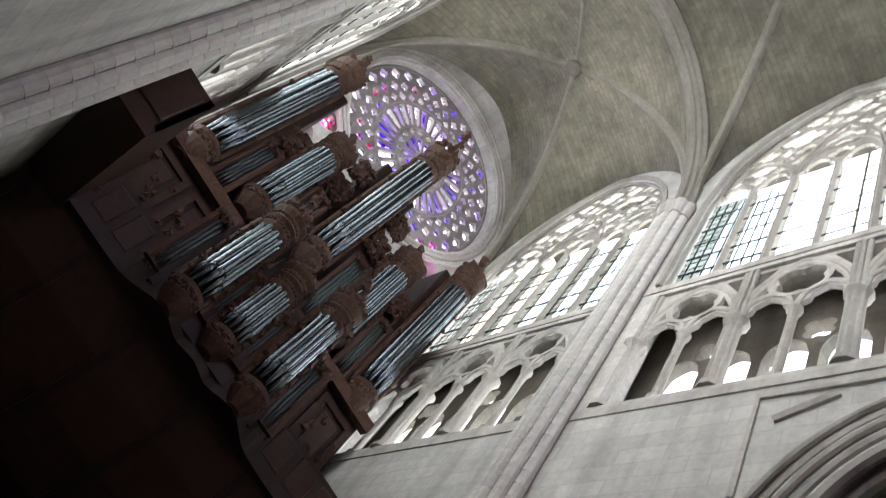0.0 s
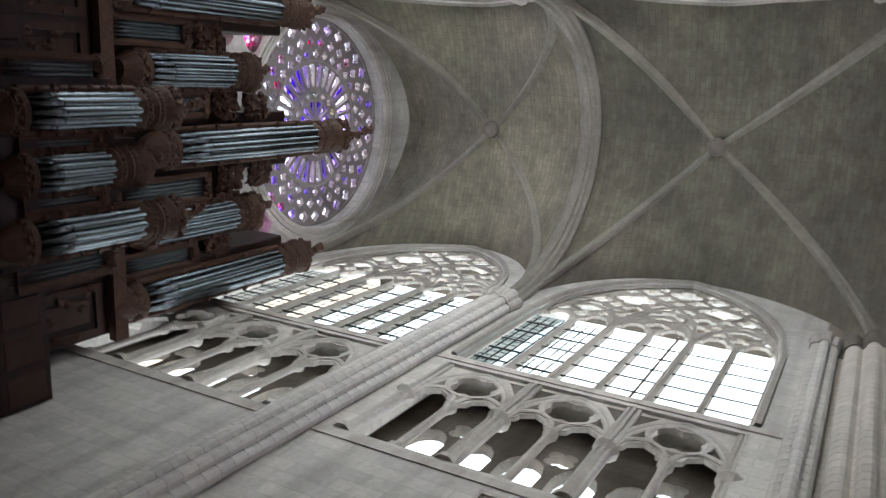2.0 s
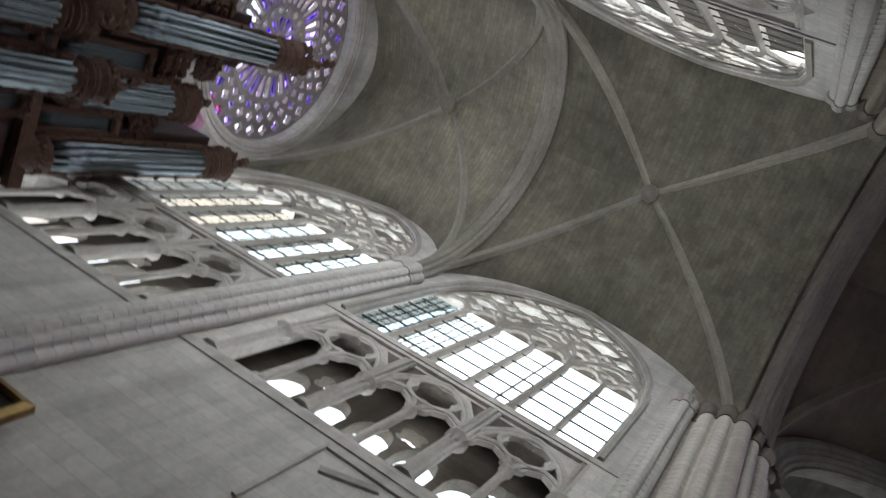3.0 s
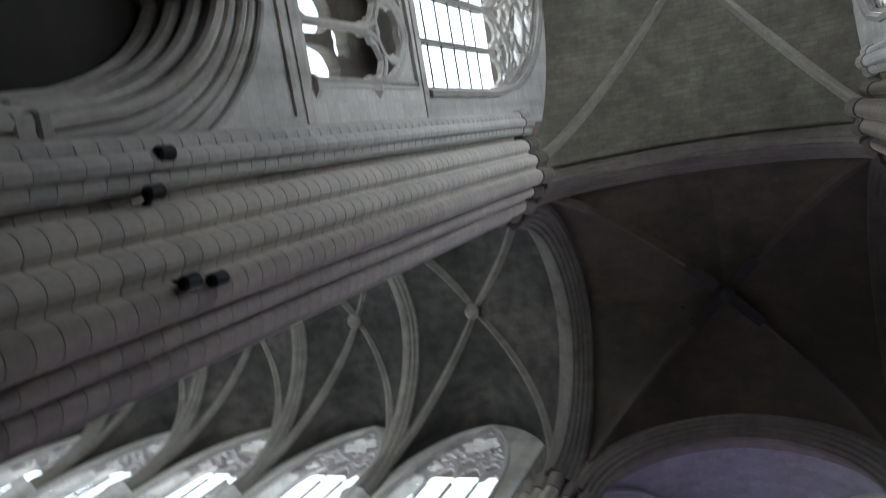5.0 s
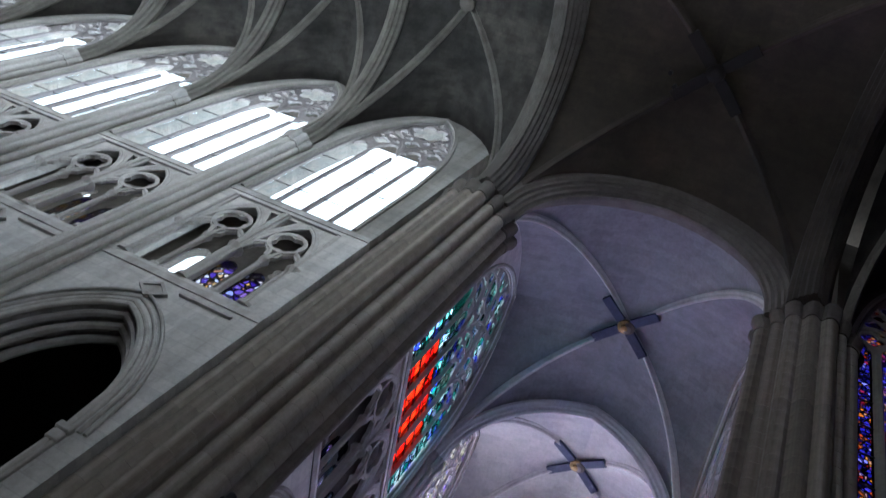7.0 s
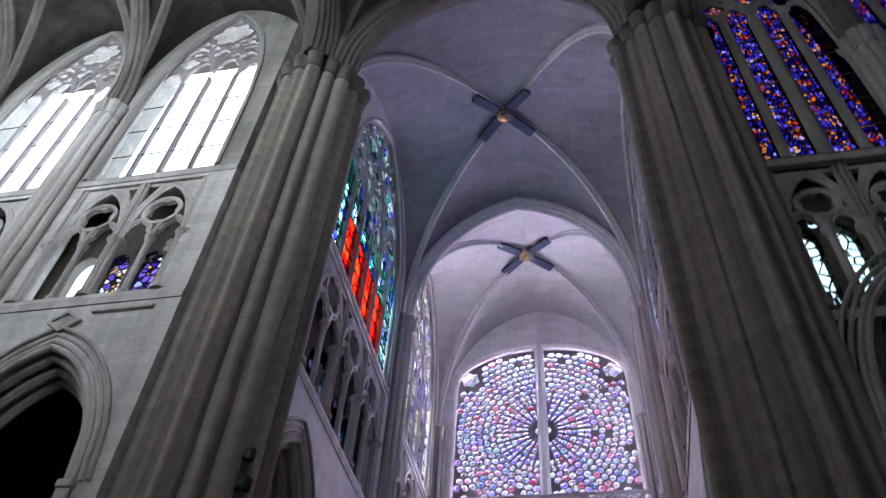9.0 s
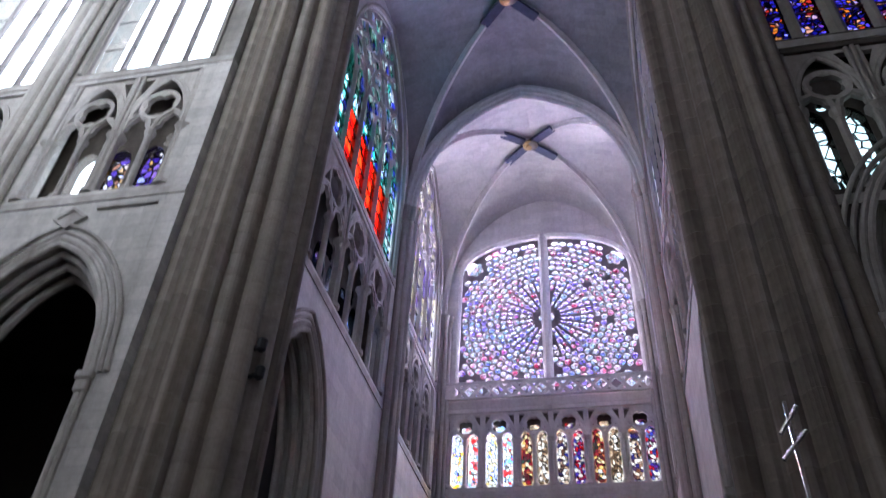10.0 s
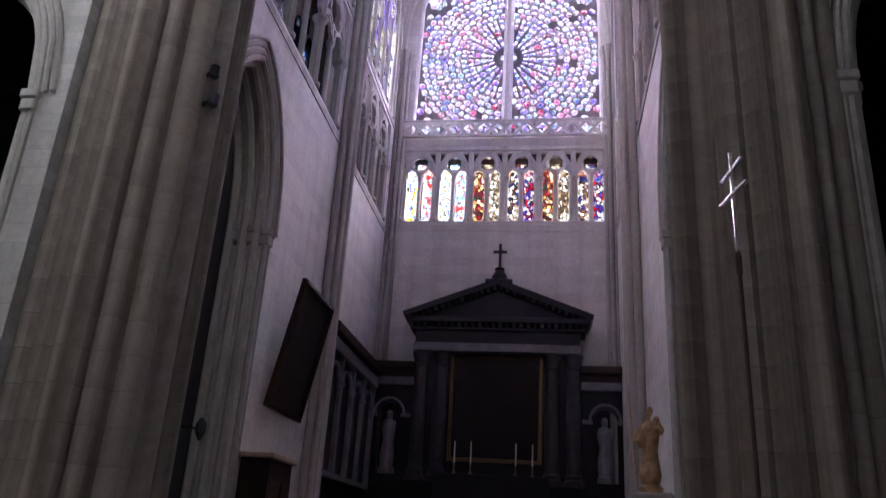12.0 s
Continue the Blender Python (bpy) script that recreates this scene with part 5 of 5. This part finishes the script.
# pierced carved wings between the towers
for x0, x1, z in ((0.7, 1.3, 15.9), (-1.35, -0.7, 15.9), (2.3, 2.8, 15.4), (-2.85, -2.35, 15.4), (0.65, 1.1, 17.0), (-1.1, -0.65, 17.0)):
    bm = bmesh.new()
    pts = [(x0 + (x1 - x0) * i / 3, YF - 0.25, z + 0.28 * j - 0.12 * i * (1 if x0 > 0 else -1) * 0.3) for i in range(4) for j in range(3)]
    leafwork(bm, pts, 0.13, z + x0)
    tagged(part("carved_wing", bm, CARVED, organ, "pierced leafwork panel"), kind="stuff")

for i, x in enumerate((-3.3, -2.0, -0.6, 0.6, 2.0, 3.3)):
    bm = bmesh.new()
    leafwork(bm, [(x + 0.5 * math.sin(j * 1.9 + i), YF + 0.02, 10.0 + 0.16 * j) for j in range(12)], 0.1, i * 7.0)
    tagged(part("carved_panel", bm, CARVED, organ, "scrolling leafwork on the case"), kind="stuff")
# smaller front case on the gallery's edge
front = empty("organ_front_case", pose(0, 0, 0))
tagged(front, "small carved oak organ case at the gallery's edge", "organ")
YP = -18.25
bm = bmesh.new()
box(bm, -1.6, 1.6, YP - 0.9, YP - 0.1, 8.9, 11.2)
box(bm, -0.5, 0.5, YP - 0.9, YP - 0.1, 11.2, 11.7)
part("case", bm, WOOD, front)
tower(front, "pipe_tower", 1.05, YP, 9.3, 11.6, 0.34, 5, 0.6, 1.0, 0.6, 0.5)
tower(front, "pipe_tower", -1.1, YP, 9.3, 11.6, 0.34, 5, 0.6, 1.0, 0.6, 0.5)
tower(front, "pipe_tower", 0.0, YP - 0.05, 9.4, 11.0, 0.34, 7, 0.6, 0.5, 0.4, 0.4)
flat_field(front, 0.36, 0.62, YP - 0.12, 9.3, 10.9, 4, 3)
flat_field(front, -0.66, -0.36, YP - 0.12, 9.3, 10.9, 4, 4)
flat_field(front, 1.5, 1.95, YP - 0.3, 9.2, 11.1, 5, 5)
flat_field(front, -1.98, -1.54, YP - 0.3, 9.2, 11.1, 5, 6)

gallery = empty("organ_gallery", pose(0, 0, 0))
tagged(gallery, "dark oak organ gallery with panelled parapet and boxed corner", "gallery")
edge = []
for i in range(41):
    x = -4.25 + 8.5 * i / 40
    bulge = 0.55 * (math.exp(-((x - 1.05) / 0.55) ** 2) + math.exp(-((x + 1.1) / 0.55) ** 2) + 0.7 * math.exp(-(x / 0.4) ** 2))
    edge.append((x, -18.75 + bulge))
bm = bmesh.new()
a = [bm.verts.new((x, y, 8.72)) for x, y in edge] + [bm.verts.new((4.25, S_END + 0.05, 8.72)), bm.verts.new((-4.25, S_END + 0.05, 8.72))]
f = bm.faces.new(a)
up = bmesh.ops.extrude_face_region(bm, geom=[f])["geom"]
for v in up:
    if isinstance(v, bmesh.types.BMVert):
        v.co.z = 8.92
part("floor_slab", bm, WOOD, gallery)
bm = bmesh.new()
sweep(bm, [(x, y, 8.95) for x, y in edge], [(-0.25, -0.05), (0.22, -0.05), (0.22, 0.12), (0.1, 0.2), (-0.05, 0.12), (-0.25, 0.08)], (0, 0, 1))
part("cornice", bm, WOOD, gallery)
for x0, x1 in ((-4.25, -2.1), (2.1, 3.3)):
    bm = bmesh.new()
    box(bm, x0, x1, -18.85, -18.72, 8.9, 9.85)
    part("parapet", bm, WOOD, gallery)
    n = 3 if x1 - x0 > 1.5 else 2
    for i in range(n):
        u0, u1 = x0 + (x1 - x0) * i / n + 0.08, x0 + (x1 - x0) * (i + 1) / n - 0.08
        bm = bmesh.new()
        box(bm, u0, u1, -18.73, -18.68, 9.0, 9.72, 0.02)
        part("parapet_panel", bm, WOODB, gallery)
bm = bmesh.new()
box(bm, 3.4, 4.28, -18.8, -15.7, 8.55, 8.75)
box(bm, 3.4, 3.5, -18.8, -15.7, 8.75, 9.95)
box(bm, 3.4, 4.28, -15.8, -15.7, 8.75, 9.95)
box(bm, 3.52, 4.2, -15.69, -15.66, 8.9, 9.8, 0.02)
part("corner_box", bm, WOODB, gallery, "boxed corner of dark panelling")
bm = bmesh.new()
sweep(bm, [(-4.24, 0, 0), (4.24, 0, 0)], [(-18.95, 8.72), (-19.5, 7.9), (-20.3, 7.1), (-21.5, 6.4), (-22.8, 6.1), (-22.8, 8.72)], (0, 1, 0))
part("cove", bm, WOODB, gallery)
for i in range(6):
    bm = bmesh.new()
    x = -4.1 + 8.2 * i / 5
    sweep(bm, [(x, -18.95, 8.68), (x, -19.5, 7.86), (x, -20.3, 7.06), (x, -21.5, 6.36)], bar_profile(0.16, 0.12), (1, 0, 0))
    part("cove_rib", bm, WOOD, gallery)
bm = bmesh.new()
box(bm, -4.25, 4.25, S_END + 0.05, -21.6, 0, 6.0)
for i in range(5):
    box(bm, -4.0 + i * 1.65, -2.6 + i * 1.65, -21.62, -21.55, 0.6, 5.4, 0.04)
part("lower_screen", bm, WOODB, gallery)


# ---------- paintings ----------
def painting(name, w, h, m, frame_mat, label, seed):
    root = empty(name, m)
    tagged(root, label, "painting")
    bm = bmesh.new()
    box(bm, -w / 2, w / 2, -0.05, 0, 0, h)
    part("canvas", bm, CANVAS, root, "darkened old canvas")
    bm = bmesh.new()
    sweep(bm, [(-w / 2, 0, 0), (w / 2, 0, 0), (w / 2, 0, h), (-w / 2, 0, h)], [(-0.06, -0.1), (0.06, -0.1), (0.09, 0.05), (0.02, 0.09), (-0.06, 0.05)], (0, 1, 0), True)
    part("picture_frame", bm, frame_mat, root)
    return root


painting("painting", 2.4, 3.0, Matrix.Translation((-4.5, 12.3, 4.45)) @ pose(0, 0, 0, 0, 0, -90) @ pose(0, 0, 0, -10.5, 0, 0), WOODB, "large dark old painting that leans out from the wall", 1)
painting("painting", 1.5, 2.2, Matrix.Translation((-4.2, -13.65, 5.65)) @ pose(0, 0, 0, 0, 0, -90) @ pose(0, 0, 0, -6, 0, 0), GOLD, "dark painting in a gilt frame on the wall", 2)

# ---------- high altar of the north arm ----------
altar = empty("altarpiece", pose(0, N_END - 0.1, 0, 0, 0, 180))
tagged(altar, "dark marble altarpiece with pediment, columns and a gilt-framed painting", "altarpiece")
bm = bmesh.new()
box(bm, -3.0, 3.0, 0, 0.55, 0, 8.3)
part("back_wall", bm, BLACKM, altar)
bm = bmesh.new()
box(bm, -3.0, 3.0, 0.0, 1.0, 0, 3.7, 0.05)
part("plinth", bm, BLACKM, altar)
for x in (-2.72, -1.98, 1.98, 2.72):
    bm = bmesh.new()
    lathe(bm, [(0.36, 3.7), (0.36, 3.86), (0.27, 3.95), (0.31, 4.03), (0.25, 4.12), (0.25, 5.8), (0.215, 7.65), (0.25, 7.7), (0.22, 7.76), (0.32, 8.08), (0.34, 8.1), (0.34, 8.2)], 18, (x, 0.68))
    part("column", bm, COLM, altar, "dark grey marble column", smooth=False)
bm = bmesh.new()
box(bm, -3.0, 3.0, 0.0, 1.05, 8.2, 8.5, 0.02)
part("architrave", bm, GREYM, altar, "pale grey marble beam")
bm = bmesh.new()
box(bm, -2.95, 2.95, 0.0, 1.0, 8.5, 8.95)
part("frieze", bm, BLACKM, altar)
bm = bmesh.new()
box(bm, -3.3, 3.3, 0.0, 1.35, 9.2, 9.4, 0.03)
box(bm, -3.15, 3.15, 0.0, 1.15, 8.95, 9.05, 0.02)
for i in range(26):
    x = -3.1 + 6.2 * i / 25
    box(bm, x - 0.06, x + 0.06, 0.9, 1.25, 9.05, 9.2)
part("cornice", bm, BLACKM, altar)
bm = bmesh.new()
plate(bm, [(-2.9, 9.4), (2.9, 9.4), (0, 10.5)], [], 0.0, 0.95)
part("tympanum", bm, BLACKM, altar)
for sg in (-1, 1):
    bm = bmesh.new()
    sweep(bm, [(sg * 3.4, 0.65, 9.45), (0, 0.65, 10.75)], [(-0.65, -0.12), (0.7, -0.12), (0.72, 0.1), (-0.65, 0.1)], (0, 1, 0))
    for i in range(14):
        k = (i + 0.5) / 14
        x, z = sg * 3.3 * (1 - k), 9.32 + 1.27 * k
        box(bm, x - 0.06, x + 0.06, 0.95, 1.3, z - 0.1, z + 0.05)
    part("raking_cornice", bm, BLACKM, altar)
bm = bmesh.new()
box(bm, -0.5, 0.5, 0.3, 0.95, 10.75, 11.0, 0.04)
lathe(bm, [(0.32, 11.0), (0.28, 11.2), (0.16, 11.4), (0.2, 11.48), (0.1, 11.55)], 12, (0, 0.62))
part("finial", bm, BLACKM, altar)
bm = bmesh.new()
box(bm, -0.05, 0.05, 0.58, 0.66, 11.5, 12.5, 0.01)
box(bm, -0.26, 0.26, 0.58, 0.66, 12.12, 12.22, 0.01)
part("cross", bm, IRON, altar, "small dark cross")
bm = bmesh.new()
box(bm, -1.55, 1.55, 0.55, 0.6, 4.5, 8.05)
part("canvas", bm, CANVAS, altar, "dark altar painting")
bm = bmesh.new()
sweep(bm, [(-1.6, 0.58, 4.45), (1.6, 0.58, 4.45), (1.6, 0.58, 8.1), (-1.6, 0.58, 8.1)], [(-0.07, -0.05), (0.07, -0.05), (0.1, 0.1), (0, 0.14), (-0.07, 0.08)], (0, 1, 0), True)
part("picture_frame", bm, GOLD, altar, "gilt picture frame")
bm = bmesh.new()
box(bm, -1.9, 1.9, 1.0, 1.9, 0, 3.9, 0.04)
part("altar_table", bm, BLACKM, altar)
for x in (-1.35, -0.8, 0.7, 1.25):
    c = empty("candlestick", pose(-x, N_END - 1.65, 3.9))
    tagged(c, "white candle in a small brass stick on the altar", "candle", "altar candles")
    bm = bmesh.new()
    lathe(bm, [(0.1, 0), (0.09, 0.03), (0.03, 0.07), (0.025, 0.3), (0.05, 0.33), (0.05, 0.36)], 10)
    part("stick", bm, GOLD, c)
    bm = bmesh.new()
    lathe(bm, [(0.028, 0.36), (0.026, 1.05), (0.01, 1.07)], 10)
    part("candle", bm, WAX, c, "white wax candle")
for sg in (-1, 1):
    wing = empty("altar_wing", pose(-sg * 3.8, N_END - 0.1, 0, 0, 0, 180))
    tagged(wing, "dark marble side wing with a round-headed niche", "altarpiece")
    bm = bmesh.new()
    niche = [(-0.42, 3.9), (0.42, 3.9), (0.42, 6.0)] + [(0.42 * math.cos(a), 6.0 + 0.42 * math.sin(a)) for a in [math.pi * i / 10 for i in range(1, 10)]] + [(-0.42, 6.0)]
    plate(bm, [(-0.8, 0), (0.8, 0), (0.8, 7.4), (-0.8, 7.4)], [niche], 0.02, 0.5)
    part("wing_wall", bm, BLACKM, wing)
    bm = bmesh.new()
    box(bm, -0.5, 0.5, 0.02, 0.06, 3.8, 6.6)
    part("niche_back", bm, BLACKM, wing)
    bm = bmesh.new()
    sweep(bm, [(0.52 * math.cos(math.pi * i / 12), 0.5, 6.0 + 0.52 * math.sin(math.pi * i / 12)) for i in range(13)], bar_profile(0.16, 0.1), (0, 1, 0))
    box(bm, -0.78, -0.42, 0.48, 0.56, 5.86, 6.0)
    box(bm, 0.42, 0.78, 0.48, 0.56, 5.86, 6.0)
    part("archivolt", bm, GREYM, wing, "pale grey marble arch")
    bm = bmesh.new()
    box(bm, -0.82, 0.82, 0.0, 0.62, 7.0, 7.3, 0.02)
    part("architrave", bm, GREYM, wing)
    bm = bmesh.new()
    box(bm, -0.85, 0.85, 0.0, 0.8, 7.55, 7.85, 0.04)
    box(bm, -0.8, 0.8, 0.0, 0.6, 7.3, 7.55)
    part("cornice", bm, WOODB, wing)
    bm = bmesh.new()
    lathe(bm, [(0.3, 3.9), (0.3, 4.1), (0.24, 4.14), (0.27, 4.5), (0.22, 5.1), (0.26, 5.5), (0.2, 5.72), (0.08, 5.8), (0.1, 5.9), (0.11, 6.02), (0.05, 6.12)], 12, (-sg * 3.8 * 0, 0.42))
    for v in bm.verts:
        k = noise.noise(v.co * 4.0) * 0.05
        v.co.x += k
        v.co.y = v.co.y + k - 0.1
    tagged(finish("statue", bm, GREYM, m=pose(-sg * 3.8, N_END - 0.1, 0, 0, 0, 180)), "grey stone draped figure in a niche", "statue")

# blind arcade on the north arm's west wall
arcade = empty("panelled_arcade", pose(-N_X, 18.35, 0, 0, 0, -90))
tagged(arcade, "dark marble blind arcade with pale arches along the wall", "arcade")
bm = bmesh.new()
box(bm, -3.2, 3.2, 0.01, 0.14, 0, 7.3)
part("back_panel", bm, BLACKM, arcade)
bm = bmesh.new()
box(bm, -3.2, 3.2, 0.01, 0.5, 7.3, 7.62, 0.03)
part("cornice", bm, WOODB, arcade)
bm = bmesh.new()
box(bm, -3.2, 3.2, 0.01, 0.36, 6.85, 7.25, 0.03)
part("architrave", bm, GREYM, arcade)
for i in range(5):
    x = -3.0 + 1.5 * i
    bm = bmesh.new()
    box(bm, x - 0.08, x + 0.08, 0.1, 0.3, 3.4, 6.85, 0.02)
    box(bm, x - 0.13, x + 0.13, 0.1, 0.34, 6.0, 6.15, 0.02)
    part("pilaster", bm, GREYM, arcade, "pale grey pilaster")
    if i < 4:
        bm = bmesh.new()
        sweep(bm, [(x + 0.75 + 0.6 * math.cos(math.pi * k / 12), 0.2, 5.95 + 0.6 * math.sin(math.pi * k / 12)) for k in range(13)], bar_profile(0.14, 0.14), (0, 1, 0))
        part("arch_band", bm, GREYM, arcade)
bm = bmesh.new()
box(bm, -3.2, 3.2, 0.1, 0.3, 3.3, 3.45, 0.02)
part("ledge", bm, GREYM, arcade)

# ---------- loose things near the crossing ----------
cross = empty("processional_cross", pose(3.18, -1.0, 0))
tagged(cross, "tall staff with a shining double-barred metal cross", "cross")
bm = bmesh.new()
lathe(bm, [(0.16, 0), (0.16, 0.04), (0.015, 0.08), (0.013, 3.38), (0.02, 3.4), (0.022, 3.5), (0.014, 3.56)], 10)
part("staff", bm, flat("brown_staff_wood", (0.07, 0.045, 0.03), 0.5), cross, "brown wooden staff")
bm = bmesh.new()
box(bm, -0.012, 0.012, -0.012, 0.012, 3.5, 4.3, 0.003)
part("upright", bm, CHROME, cross)
for z, w in ((3.98, 0.22), (4.16, 0.17)):
    bm = bmesh.new()
    sweep(bm, [(-w * 0.42, 0, z - 0.1), (w * 0.42, 0, z + 0.1)], [(0.017 * math.cos(math.pi * k / 4), 0.017 * math.sin(math.pi * k / 4)) for k in range(8)], (0, 1, 0))
    part("crossbar", bm, CHROME, cross)

bm = bmesh.new()
lathe(bm, [(0.19, 2.5), (0.2, 2.58), (0.15, 2.62), (0.19, 2.75), (0.15, 2.95), (0.14, 3.1), (0.17, 3.3), (0.18, 3.4), (0.12, 3.5), (0.05, 3.54), (0.055, 3.58), (0.075, 3.63), (0.075, 3.69), (0.05, 3.74), (0.015, 3.76)], 18)
blob(bm, (0.1, -0.12, 3.4), 0.1, 3.0)
blob(bm, (0.12, -0.14, 3.54), 0.055, 4.0)
blob(bm, (-0.17, -0.05, 3.3), 0.09, 5.0, (1, 1, 1.6))
for v in bm.verts:
    k = noise.noise(v.co * 6.0) * 0.045
    v.co.x = v.co.x * 0.82 + k
    v.co.y = v.co.y * 0.82 + k
sweep(bm, [(-0.2, -0.1, 2.55), (-0.3, -0.12, 3.95)], [(0.012 * math.cos(a), 0.012 * math.sin(a)) for a in [math.pi * i / 3 for i in range(6)]], (0, 1, 0))
tagged(finish("statue", bm, GILTWOOD, m=pose(3.4, 6.0, 0)), "small gilded wooden figure on a stone pedestal", "statue")
ped = empty("pedestal", pose(3.4, 6.0, 0))
tagged(ped, "plain grey stone pedestal under the gilded figure", "pedestal")
bm = bmesh.new()
prism(bm, [(0.26 * math.cos(math.pi * (i + 0.5) / 4), 0.26 * math.sin(math.pi * (i + 0.5) / 4)) for i in range(8)], 0, 2.36)
part("shaft", bm, MOULD, ped)
bm = bmesh.new()
box(bm, -0.28, 0.28, -0.28, 0.28, 2.36, 2.5, 0.03)
part("cap", bm, MOULD, ped)

cab = empty("wooden_porch", pose(-4.25, 10.9, 0, 0, 0, -90))
tagged(cab, "dark wooden porch with a pale top against the wall", "porch")
bm = bmesh.new()
box(bm, -0.75, 0.75, -0.3, 0.35, 0, 3.15, 0.02)
part("body", bm, WOOD, cab)
bm = bmesh.new()
box(bm, -0.82, 0.82, -0.35, 0.45, 3.15, 3.26, 0.02)
part("top", bm, PALEWOOD, cab, "pale wooden top")
for x in (-0.37, 0.37):
    bm = bmesh.new()
    box(bm, x - 0.3, x + 0.3, 0.35, 0.38, 0.2, 2.7, 0.01)
    part("door_panel", bm, WOODB, cab)

lamp_w = empty("wall_lantern", pose(-4.45, 7.77, 3.37, 0, 0, 0))
tagged(lamp_w, "small dark iron lantern on the pier", "lantern")
bm = bmesh.new()
lathe(bm, [(0.02, -0.2), (0.1, -0.05), (0.1, 0.1), (0.03, 0.22)], 8)
part("body", bm, IRON, lamp_w)
bm = bmesh.new()
box(bm, -0.45, 0.02, -0.02, 0.02, 0.0, 0.04)
part("bracket", bm, IRON, lamp_w)


def loudspeaker(x, y, z, turn):
    """A small spotlight clamped to the stone."""
    r = empty("spotlight", pose(x, y, z, 0, 0, turn))
    tagged(r, "small black spotlight clamped to the pier", "spotlight", "spotlights on the piers")
    bm = bmesh.new()
    lathe(bm, [(0.05, -0.12), (0.085, -0.09), (0.09, 0.1), (0.07, 0.12)], 12)
    part("housing", bm, IRON, r)
    bm = bmesh.new()
    box(bm, -0.03, 0.03, -0.3, 0.0, -0.03, 0.03)
    part("arm", bm, IRON, r)
    return r


loudspeaker(-3.78, 4.58, 8.95, -115)
loudspeaker(-3.75, 4.66, 8.43, -112)
loudspeaker(-3.66, -5.16, 7.77, -87)
loudspeaker(-3.66, -5.1, 8.19, -87)
loudspeaker(-4.0, -6.13, 7.9, -131)
loudspeaker(-3.98, -6.52, 8.15, -90)
